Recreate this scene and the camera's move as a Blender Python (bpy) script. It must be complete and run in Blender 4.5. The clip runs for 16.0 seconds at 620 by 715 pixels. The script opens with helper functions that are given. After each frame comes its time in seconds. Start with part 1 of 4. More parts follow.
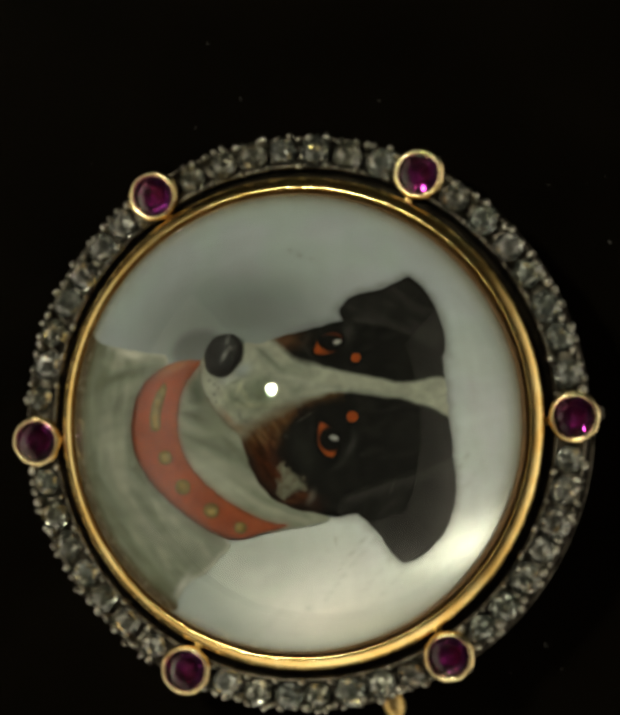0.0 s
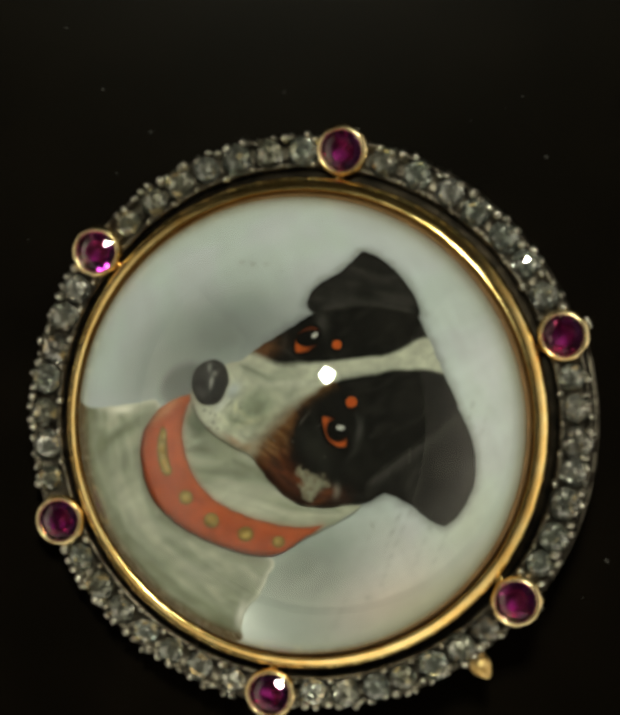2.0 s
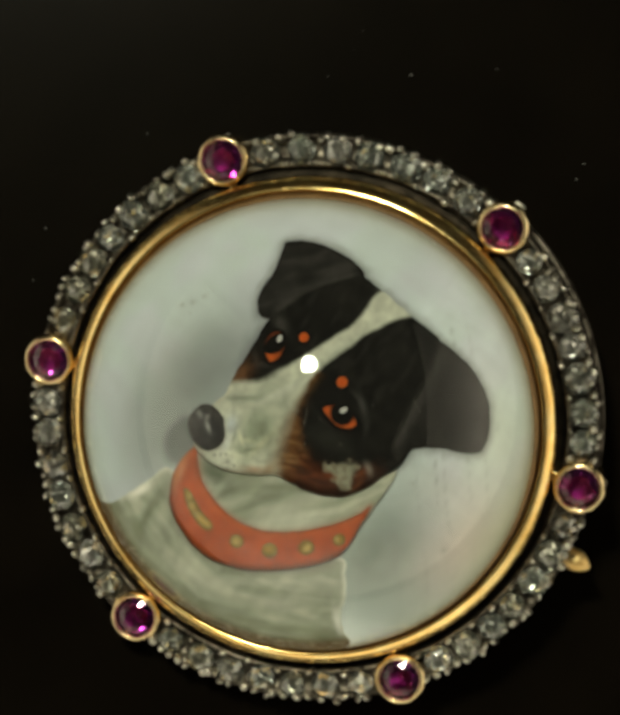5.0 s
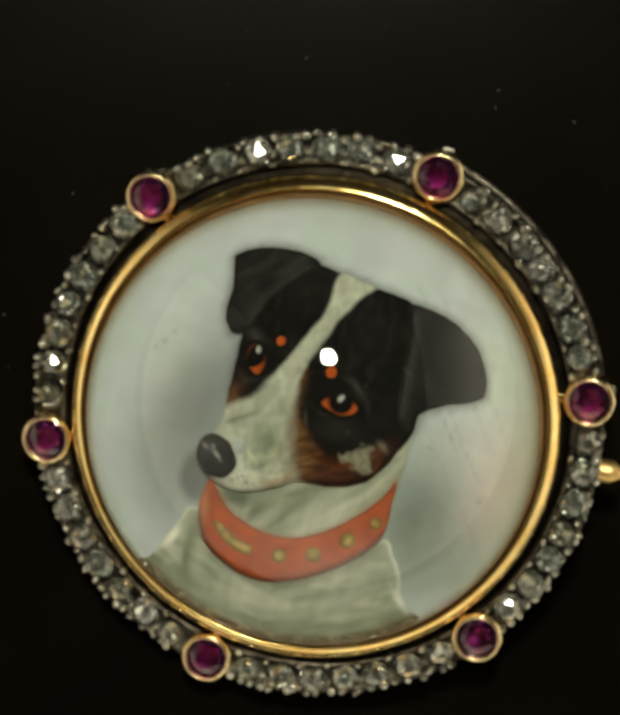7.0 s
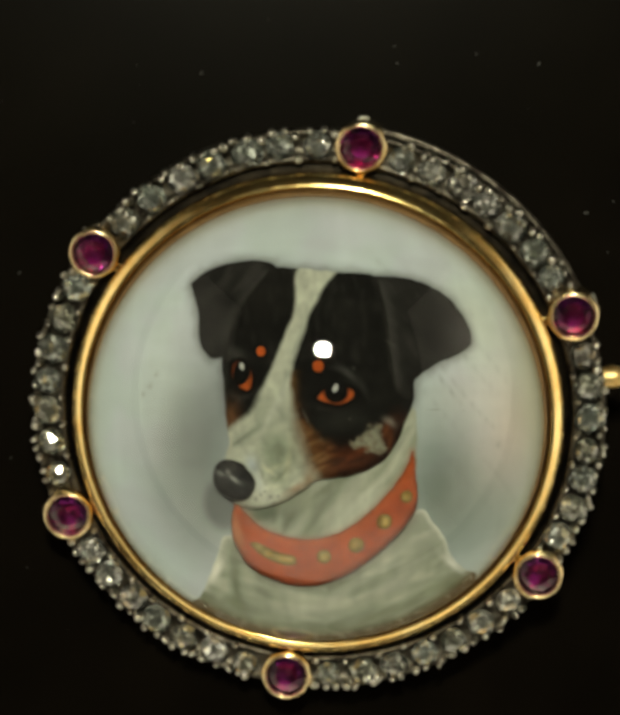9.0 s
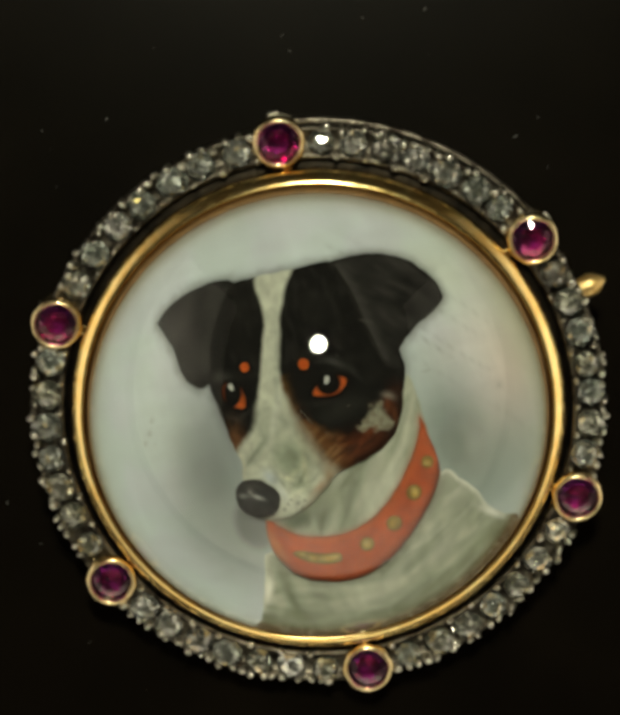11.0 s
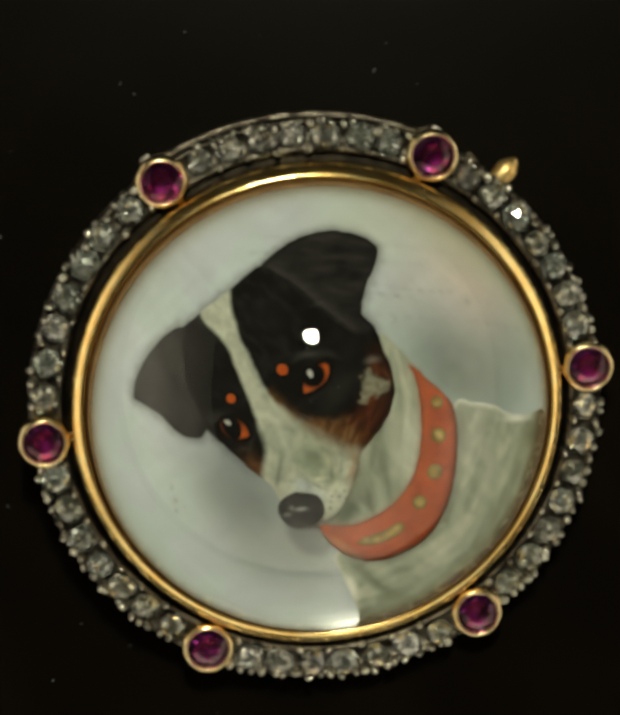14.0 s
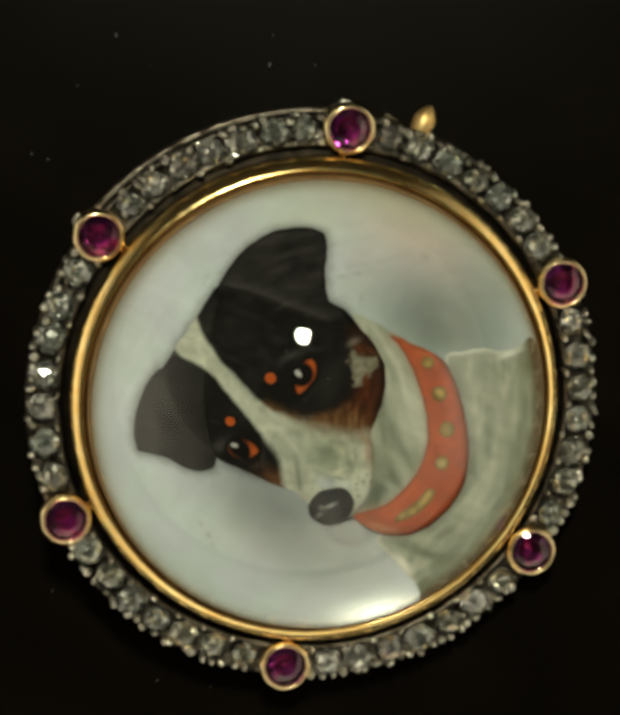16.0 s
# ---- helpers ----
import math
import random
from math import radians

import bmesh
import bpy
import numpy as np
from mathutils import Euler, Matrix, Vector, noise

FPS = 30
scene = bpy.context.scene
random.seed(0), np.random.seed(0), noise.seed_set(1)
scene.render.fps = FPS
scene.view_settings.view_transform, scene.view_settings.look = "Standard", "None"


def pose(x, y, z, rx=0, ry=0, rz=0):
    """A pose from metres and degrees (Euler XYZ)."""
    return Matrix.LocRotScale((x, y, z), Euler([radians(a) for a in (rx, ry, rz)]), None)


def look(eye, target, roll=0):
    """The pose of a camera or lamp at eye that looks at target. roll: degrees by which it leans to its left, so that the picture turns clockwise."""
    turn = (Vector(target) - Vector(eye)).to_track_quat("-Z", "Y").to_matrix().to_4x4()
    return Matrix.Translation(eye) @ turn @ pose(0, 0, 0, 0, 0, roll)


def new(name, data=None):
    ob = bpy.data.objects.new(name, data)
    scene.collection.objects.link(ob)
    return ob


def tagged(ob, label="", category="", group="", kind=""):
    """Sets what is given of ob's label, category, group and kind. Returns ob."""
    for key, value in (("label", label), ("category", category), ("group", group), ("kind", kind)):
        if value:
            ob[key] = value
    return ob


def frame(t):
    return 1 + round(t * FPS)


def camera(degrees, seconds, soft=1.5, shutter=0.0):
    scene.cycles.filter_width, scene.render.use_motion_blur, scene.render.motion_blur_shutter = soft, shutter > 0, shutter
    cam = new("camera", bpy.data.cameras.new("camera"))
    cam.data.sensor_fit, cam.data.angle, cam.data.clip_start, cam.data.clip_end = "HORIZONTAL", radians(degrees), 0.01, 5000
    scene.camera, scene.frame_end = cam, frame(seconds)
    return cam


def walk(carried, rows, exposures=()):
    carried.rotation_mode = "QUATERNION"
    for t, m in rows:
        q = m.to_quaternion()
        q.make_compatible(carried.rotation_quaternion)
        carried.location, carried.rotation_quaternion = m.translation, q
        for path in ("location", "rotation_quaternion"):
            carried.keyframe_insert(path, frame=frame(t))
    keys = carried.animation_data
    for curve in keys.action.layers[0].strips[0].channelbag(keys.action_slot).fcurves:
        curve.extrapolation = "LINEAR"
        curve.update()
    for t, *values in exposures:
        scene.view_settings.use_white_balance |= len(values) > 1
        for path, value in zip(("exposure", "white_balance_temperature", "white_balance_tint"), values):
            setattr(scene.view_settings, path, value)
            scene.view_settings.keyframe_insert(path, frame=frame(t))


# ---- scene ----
# ---------------------------------------------------------------- camera
# The camera stands still over a turntable; the turntable carries the brooch round.
MM = 0.001
RISE = 17.434            # height of the brooch's stone level over the table, mm
RATE = 8.7756           # turn of the platter, degrees a second
cam = camera(12.0, 16.0, soft=5.2)
STAND = pose(-0.659 * MM, 5.747 * MM, (139.194 + RISE) * MM, -1.353, -0.383, 0.0)
walk(cam, [(0.0, STAND), (16.0, STAND)],
     exposures=[(0.0, -0.16, 6400, 10), (0.25, -0.12, 6300, 10), (0.5, -0.14, 6200, 10), (0.8, 0.0, 6150, 10), (1.3, 0.0, 6200, 10), (2.0, -0.14, 6300, 10), (3.0, -0.02, 6400, 10), (4.0, 0.02, 6450, 10), (16.0, 0.02, 6450, 10)])


def brooch_pose(t):
    return pose(0, 0, RISE * MM, 0, 0, RATE * t) @ pose(-0.184 * MM, -0.639 * MM, 0) @ pose(0, 0, 0, -2.407) @ pose(0, 0, 0, 0, -12.35)


# ---------------------------------------------------------------- light
scene.cycles.caustics_refractive = False
scene.cycles.caustics_reflective = False
world = bpy.data.worlds.new("dark_room")
scene.world = world
world.use_nodes = True
world.node_tree.nodes["Background"].inputs[0].default_value = (0.02, 0.02, 0.022, 1)


def area_lamp(name, eye, target, shape, sx, sy, watts, colour):
    data = bpy.data.lights.new(name, "AREA")
    data.shape, data.size, data.size_y, data.energy, data.color = shape, sx, sy, watts, colour
    ob = new(name, data)
    ob.matrix_world = look(eye, target)
    return ob


# added, unseen low lamps wash the white walls; the metal mirrors the lit walls
for name, eye, target, wide, watts in (("wash_south", (0.0, -0.86, 0.34), (0.0, -1.4, 0.42), 1.9, 15.0), ("wash_west", (-0.86, -0.1, 0.34), (-1.4, -0.1, 0.42), 1.7, 11.2),
                                       ("wash_east", (0.86, -0.1, 0.34), (1.4, -0.1, 0.42), 1.7, 13.0)):
    area_lamp(name, eye, target, "RECTANGLE", wide, 0.2, watts, (1.0, 0.93, 0.72))


# ---------------------------------------------------------------- materials
def nodes_of(name):
    m = bpy.data.materials.new(name)
    m.use_nodes = True
    return m, m.node_tree.nodes, m.node_tree.links, m.node_tree.nodes["Principled BSDF"]


def noise_node(nt, scale, detail=4.0, rough=0.6, coords="Object", stretch=None):
    tc = nt.nodes.new("ShaderNodeTexCoord")
    n = nt.nodes.new("ShaderNodeTexNoise")
    n.inputs["Scale"].default_value, n.inputs["Detail"].default_value, n.inputs["Roughness"].default_value = scale, detail, rough
    src = tc.outputs[coords]
    if stretch:
        mp = nt.nodes.new("ShaderNodeMapping")
        mp.inputs["Scale"].default_value = stretch[:3]
        mp.inputs["Rotation"].default_value[2] = radians(stretch[3])
        nt.links.new(src, mp.inputs["Vector"])
        src = mp.outputs["Vector"]
    nt.links.new(src, n.inputs["Vector"])
    return n


def ramp(nt, src, stops):
    r = nt.nodes.new("ShaderNodeValToRGB")
    while len(r.color_ramp.elements) < len(stops):
        r.color_ramp.elements.new(0.5)
    for e, (at, c) in zip(r.color_ramp.elements, stops):
        e.position, e.color = at, (*c, 1)
    nt.links.new(src, r.inputs["Fac"])
    return r.outputs["Color"]


def bump(nt, src, p, strength, dist):
    b = nt.nodes.new("ShaderNodeBump")
    b.inputs["Strength"].default_value, b.inputs["Distance"].default_value = strength, dist
    nt.links.new(src, b.inputs["Height"])
    nt.links.new(b.outputs["Normal"], p.inputs["Normal"])


def metal(name, dark, light, rough_lo, rough_hi, scale, relief):
    m, n, l, p = nodes_of(name)
    nz = noise_node(m.node_tree, scale)
    l.new(ramp(m.node_tree, nz.outputs["Fac"], [(0.35, dark), (0.6, light)]), p.inputs["Base Color"])
    fine = noise_node(m.node_tree, scale * 3.7, 5, 0.7)
    l.new(ramp(m.node_tree, fine.outputs["Fac"], [(0.3, (rough_lo,) * 3), (0.7, (rough_hi,) * 3)]), p.inputs["Roughness"])
    p.inputs["Metallic"].default_value = 1.0
    bump(m.node_tree, fine.outputs["Fac"], p, 0.5, relief)
    return m


GOLD = metal("worn_gold", (0.92, 0.58, 0.19), (1.0, 0.75, 0.33), 0.12, 0.23, 900, 0.000006)
GOLD_MATTE = metal("matte_gold", (0.80, 0.52, 0.18), (0.98, 0.72, 0.34), 0.36, 0.55, 1500, 0.00003)
GOLD_BRIGHT = metal("collet_gold", (0.90, 0.62, 0.28), (1.0, 0.80, 0.48), 0.12, 0.28, 1200, 0.00001)
SILVER = metal("oxidised_silver", (0.045, 0.041, 0.035), (0.44, 0.425, 0.375), 0.30, 0.55, 1500, 0.00004)
DARK_SILVER = metal("dark_silver", (0.022, 0.017, 0.014), (0.17, 0.15, 0.125), 0.32, 0.55, 1500, 0.00004)
SILVER_BRIGHT = metal("rubbed_silver", (0.34, 0.32, 0.28), (0.85, 0.82, 0.74), 0.20, 0.42, 1500, 0.00003)
NEAR_BLACK = metal("near_black_metal", (0.008, 0.007, 0.006), (0.025, 0.02, 0.015), 0.4, 0.65, 1200, 0.00003)


def gem(name, colour, ior, trans, rough, tint2=None):
    m, n, l, p = nodes_of(name)
    p.inputs["IOR"].default_value, p.inputs["Roughness"].default_value = ior, rough
    p.inputs["Transmission Weight"].default_value = trans
    if tint2:
        oi = n.new("ShaderNodeObjectInfo")
        l.new(ramp(m.node_tree, oi.outputs["Random"], [(k / (len(tint2)), c) for k, c in enumerate((colour, *tint2))]), p.inputs["Base Color"])
    else:
        p.inputs["Base Color"].default_value = (*colour, 1)
    return m


DIAMOND = gem("old_cut_diamond", (0.42, 0.40, 0.36), 2.2, 0.93, 0.015, tint2=((0.80, 0.88, 0.82), (0.62, 0.62, 0.50), (0.97, 0.98, 0.94), (0.70, 0.78, 0.74)))
RUBY = gem("ruby", (0.46, 0.04, 0.44), 1.77, 1.0, 0.02)
CRYSTAL = gem("rock_crystal", (1, 1, 1), 1.54, 1.0, 0.0)
CRYSTAL.node_tree.nodes["Principled BSDF"].inputs["Specular IOR Level"].default_value = 0.063


def painted(name, rough, scale, amount, stretch=None, relief=0.00002, gloss=0.06):
    """Oil paint: the mesh's own colours, broken up by brush strokes."""
    m, n, l, p = nodes_of(name)
    at = n.new("ShaderNodeAttribute")
    at.attribute_name = "paint"
    nz = noise_node(m.node_tree, scale, 6, 0.65, stretch=stretch)
    var = ramp(m.node_tree, nz.outputs["Fac"], [(0.3, (1 - amount,) * 3), (0.7, (1 + amount * 0.6,) * 3)])
    mix = n.new("ShaderNodeMix")
    mix.data_type, mix.blend_type = "RGBA", "MULTIPLY"
    mix.inputs["Factor"].default_value = 1.0
    l.new(at.outputs["Color"], mix.inputs["A"])
    l.new(var, mix.inputs["B"])
    l.new(mix.outputs["Result"], p.inputs["Base Color"])
    p.inputs["Roughness"].default_value = rough
    p.inputs["Specular IOR Level"].default_value = gloss
    bump(m.node_tree, nz.outputs["Fac"], p, 0.4, relief)
    return m


PAINT = painted("oil_paint", 0.6, 2200, 0.22)
FUR_PAINT = painted("white_fur_paint", 0.6, 1500, 0.20, stretch=(1.0, 0.28, 1.0, 20))
PEARL = painted("mother_of_pearl", 0.31, 500, 0.10, stretch=(1.0, 0.12, 1.0, 60), relief=0.00001, gloss=0.14)
PEARL.node_tree.nodes["Principled BSDF"].inputs["IOR"].default_value = 2.3


def dome_sheen(m, curve, lean_x, lean_y, weight, rough):
    """Tilted, slightly hollow coat; its sheen imitates lamp light gathered by the dome. curve: turn of the coat per
    metre.
    """
    nt, p = m.node_tree, m.node_tree.nodes["Principled BSDF"]
    tc, xyz, b = nt.nodes.new("ShaderNodeTexCoord"), nt.nodes.new("ShaderNodeSeparateXYZ"), nt.nodes.new("ShaderNodeBump")
    nt.links.new(tc.outputs["Object"], xyz.inputs[0])

    def calc(op, a, c):
        q = nt.nodes.new("ShaderNodeMath")
        q.operation = op
        for k, v in enumerate((a, c)):
            if isinstance(v, float):
                q.inputs[k].default_value = v
            else:
                nt.links.new(v, q.inputs[k])
        return q.outputs[0]
    arch = calc("MULTIPLY", calc("MULTIPLY", xyz.outputs["X"], xyz.outputs["X"]), -0.5 * curve)
    b.inputs["Strength"].default_value, b.inputs["Distance"].default_value = 1.0, 1.0
    askew = calc("ADD", calc("MULTIPLY", xyz.outputs["X"], -lean_x), calc("MULTIPLY", xyz.outputs["Y"], -lean_y))
    nt.links.new(calc("ADD", arch, askew), b.inputs["Height"])
    nt.links.new(b.outputs["Normal"], p.inputs["Coat Normal"])
    p.inputs["Coat Weight"].default_value, p.inputs["Coat Roughness"].default_value, p.inputs["Coat IOR"].default_value = weight, rough, 1.7


dome_sheen(PEARL, -9.5, 0.035, 0.12, 0.28, 0.185)


def plain(name, colour, rough, scale, relief, gloss=0.5):
    m, n, l, p = nodes_of(name)
    nz = noise_node(m.node_tree, scale)
    l.new(ramp(m.node_tree, nz.outputs["Fac"], [(0.3, tuple(c * 0.75 for c in colour)), (0.7, tuple(c * 1.25 for c in colour))]), p.inputs["Base Color"])
    p.inputs["Roughness"].default_value = rough
    p.inputs["Specular IOR Level"].default_value = gloss
    bump(m.node_tree, nz.outputs["Fac"], p, 0.3, relief)
    return m


ACRYLIC = plain("black_acrylic", (0.004, 0.003, 0.002), 0.2, 160, 0.000002, 0.036)
DUST = plain("dust", (0.06, 0.058, 0.057), 0.9, 3000, 0.00001)
RIM_BROWN = plain("rim_brown", (0.19, 0.105, 0.04), 0.5, 900, 0.00001)
LINT = plain("lint", (0.14, 0.135, 0.12), 0.9, 3000, 0.000005)
WALL = plain("white_wall", (0.66, 0.65, 0.62), 0.9, 6, 0.001)
CEILING = plain("dark_ceiling", (0.06, 0.058, 0.055), 0.9, 6, 0.001)
DARK_WALL = plain("dark_unseen_wall", (0.04, 0.038, 0.035), 0.9, 6, 0.001)
TABLE = plain("dark_table", (0.03, 0.028, 0.025), 0.6, 40, 0.0003)


def glow(name, colour, strength):
    m, n, l, p = nodes_of(name)
    p.inputs["Base Color"].default_value = (0.8, 0.8, 0.8, 1)
    p.inputs["Emission Color"].default_value, p.inputs["Emission Strength"].default_value = (*colour, 1), strength
    return m


LAMP_GLOW = glow("lamp_glow", (0.975, 0.96, 0.69), 205.0)


# ---------------------------------------------------------------- mesh helpers
def link(name, bm, material, smooth, label, scale):
    me = bpy.data.meshes.new(name)
    bmesh.ops.scale(bm, vec=(scale,) * 3, verts=bm.verts)
    bm.normal_update()
    bm.to_mesh(me)
    bm.free()
    me.materials.append(material)
    if smooth:
        for q in me.polygons:
            q.use_smooth = True
    ob = new(name, me)
    if label:
        ob["label"] = label
    return ob


def part(name, bm, material, parent, label="", smooth=False, at=None):
    """One mesh (built in millimetres) under a thing or a part."""
    ob = link(name, bm, material, smooth, label, MM)
    ob.parent = parent
    if at is not None:
        ob.matrix_basis = at
    return ob


def share(name, source, parent, at):
    """Another piece on the same mesh."""
    ob = new(name, source.data)
    ob.visible_shadow = source.visible_shadow
    ob.parent = parent
    ob.matrix_basis = at
    return ob


def lathe(profile, n, wave=None, closed=False):
    """Turns a profile of (radius, height) round z. wave(angle, i) scales the radius."""
    bm = bmesh.new()
    rings = []
    for i, (r, z) in enumerate(profile):
        if r == 0:
            rings.append([bm.verts.new((0, 0, z))])
            continue
        ring = []
        for k in range(n):
            a = 2 * math.pi * k / n
            s = r * (wave(a, i) if wave else 1.0)
            ring.append(bm.verts.new((s * math.cos(a), s * math.sin(a), z)))
        rings.append(ring)
    pairs = list(zip(rings, rings[1:])) + ([(rings[-1], rings[0])] if closed else [])
    for a, b in pairs:
        for k in range(n):
            j = (k + 1) % n
            if len(a) == 1:
                bm.faces.new((a[0], b[k], b[j]))
            elif len(b) == 1:
                bm.faces.new((a[k], b[0], a[j]))
            else:
                bm.faces.new((a[k], b[k], b[j], a[j]))
    bmesh.ops.recalc_face_normals(bm, faces=bm.faces)
    return bm


def block(sx, sy, sz, bevel, at=Matrix()):
    bm = bmesh.new()
    bmesh.ops.create_cube(bm, size=1.0, matrix=Matrix.Diagonal((sx, sy, sz, 1)))
    bmesh.ops.bevel(bm, geom=bm.edges[:], offset=bevel, segments=2, affect="EDGES", profile=0.6)
    bmesh.ops.transform(bm, matrix=at, verts=bm.verts)
    return bm


def arc_bar(section, first, last, n):
    """Sweeps a closed section of (radius, height) round part of a circle."""
    bm = bmesh.new()
    rings = []
    for k in range(n + 1):
        a = radians(first + (last - first) * k / n)
        rings.append([bm.verts.new((r * math.cos(a), r * math.sin(a), z)) for r, z in section])
    m = len(section)
    for a, b in zip(rings, rings[1:]):
        for k in range(m):
            bm.faces.new((a[k], b[k], b[(k + 1) % m], a[(k + 1) % m]))
    bm.faces.new(rings[0])
    bm.faces.new(rings[-1])
    bmesh.ops.recalc_face_normals(bm, faces=bm.faces)
    return bm


def polar(r, degrees, z, spin=0.0, tilt=0.0):
    """A pose on the brooch, x pointing outwards, in metres."""
    return pose(0, 0, 0, 0, 0, degrees) @ pose(r * MM, 0, z * MM, 0, tilt, spin)


# ---------------------------------------------------------------- setting
def box_wall(name, cx, cy, cz, sx, sy, sz, material):
    bm = block(sx, sy, sz, 0.004)
    ob = link(name, bm, material, False, "", 1.0)
    ob.location = (cx, cy, cz)
    return tagged(ob, kind="structure")


# Unseen room shell; its pale and dark tones set what gold and crystal mirror.
tagged(box_wall("table_top", 0, 0, -0.02, 3.0, 3.0, 0.04, TABLE), "plain dark table top under the turntable", "table top")
tagged(box_wall("wall_north", 0, 1.45, 0.75, 3.0, 0.1, 1.5, DARK_WALL), "plain black wall, unseen, added to keep reflections dark", "wall")
tagged(box_wall("wall_south", 0, -1.45, 0.75, 3.0, 0.1, 1.5, WALL), "plain white wall", "wall")
tagged(box_wall("wall_east", 1.45, 0, 0.75, 0.1, 2.8, 1.5, WALL), "plain white wall", "wall")
tagged(box_wall("wall_west", -1.45, 0, 0.75, 0.1, 2.8, 1.5, WALL), "plain white wall", "wall")
tagged(box_wall("ceiling", 0, 0, 1.55, 3.0, 3.0, 0.1, CEILING), "plain dark ceiling", "ceiling")


# ---------------------------------------------------------------- lamp
# The unseen lamp is shifted by hand over the brooch while the platter turns: seconds and place.
LAMP_WAY = [(0, -0.1578, 0.1205, 0.3878), (0.3, -0.1887, 0.1233, 0.3878), (0.5, -0.1236, 0.1088, 0.3319), (1, -0.0652, 0.1116, 0.304),
             (1.5, -0.0258, 0.1025, 0.304), (2, -0.0, 0.1059, 0.304), (2.5, -0.0132, 0.1085, 0.304), (3, -0.0174, 0.1131, 0.304),
             (3.5, -0.0462, 0.1047, 0.304), (4, -0.0497, 0.1024, 0.304), (6.5, -0.0183, 0.1151, 0.304), (7, 0.0006, 0.1045, 0.304),
             (7.5, 0.0051, 0.0956, 0.304), (8, -0.0014, 0.1058, 0.304), (8.5, -0.0076, 0.1072, 0.304), (9, -0.0042, 0.1054, 0.304),
             (11.5, -0.0, 0.1046, 0.304), (12.5, 0.004, 0.1056, 0.304), (13, 0.0024, 0.1072, 0.304), (13.5, 0.0034, 0.1125, 0.304),
             (14, 0.0046, 0.1131, 0.304), (15, 0.0019, 0.1119, 0.304), (16, 0.0024, 0.1122, 0.304)]


def spot_lamp():
    top = new("spot_lamp")
    tagged(top, "small round hand-moved lamp, unseen, on an added black rod", "lamp")
    part("lens", lathe([(0, -0.5), (11.5, -0.4), (18.0, 0.0), (18.0, 1.0), (0, 1.0)], 64), LAMP_GLOW, top, "glowing warm white lens", smooth=True)
    part("housing", lathe([(18.1, -1.0), (19.6, -1.0), (20.0, 0.0), (20.0, 18), (16, 30), (8, 36), (2.6, 36.2), (2.6, 34), (14, 28), (18.1, 17)], 64, closed=True), TABLE, top, "black lamp housing", smooth=False)
    # Added rod up to the ceiling; it only gives the hand-held lamp a hold.
    part("rod", lathe([(0, 33), (2.55, 33), (2.55, 1330), (0, 1330)], 24), TABLE, top, "thin black rod", smooth=True)
    return top


# ---------------------------------------------------------------- turntable
def turntable():
    top = new("turntable")
    tagged(top, "black acrylic turntable platter with specks of dust", "turntable")
    part("platter", lathe([(0, 4.0), (96, 4.0), (97.5, 4.4), (98, 5.5), (98, 10.8), (97.6, 11.7), (96.5, 12.0), (60, 12.0), (30, 12.0), (0, 12.0)], 96), ACRYLIC, top, "glossy black acrylic disc")
    part("foot", lathe([(0, 0), (68, 0), (70, 0.6), (70, 3.8), (0, 3.8)], 64), TABLE, top)
    rnd = random.Random(4)
    bm = bmesh.new()
    seen = [(-5.5, 21.1), (-4.7, 17.7), (-5.3, 13.6), (-10.4, 11.8), (-3.1, 15.0), (-1.0, 22.2), (15.0, 8.0), (12.0, 10.8), (18.1, -1.0),
            (18.5, -5.0), (18.6, -8.1), (3.7, 14.9), (18.2, 5.3), (11.9, -11.8), (17.3, -1.3), (12.7, -13.0), (10.2, -13.2)]
    loose = []
    while len(loose) < 10:
        r, a = rnd.uniform(15, 30), rnd.uniform(0, 2 * math.pi)
        loose.append((r * math.cos(a), r * math.sin(a)))
    for i, (x, y) in enumerate(seen + loose):
        size = rnd.uniform(0.035, 0.075) if i < len(seen) else rnd.uniform(0.015, 0.03)
        n, turn, long = rnd.randint(5, 7), rnd.uniform(0, 6.28), rnd.uniform(1.0, 2.4)
        lo, hi = [], []
        for k in range(n):
            a = 2 * math.pi * k / n
            u, v = size * long * math.cos(a) * rnd.uniform(0.7, 1.2), size * math.sin(a) * rnd.uniform(0.7, 1.2)
            p, q = u * math.cos(turn) - v * math.sin(turn), u * math.sin(turn) + v * math.cos(turn)
            lo.append(bm.verts.new((x + p, y + q, 12.0)))
            hi.append(bm.verts.new((x + p * 0.5, y + q * 0.5, 12.0 + size * 0.6)))
        bm.faces.new(hi)
        for k in range(n):
            bm.faces.new((lo[k], lo[(k + 1) % n], hi[(k + 1) % n], hi[k]))
    tagged(part("dust", bm, DUST, top, "pale specks of dust"), kind="stuff")
    return top


# ---------------------------------------------------------------- the brooch's metalwork
RUBIES = [64.1, 123.5, 183.9, 244.6, 303.1, 361.3]
DOME_A, DOME_H, DOME_Z = 10.9, 6.5, 1.0
DOME_EDGE = 10.68


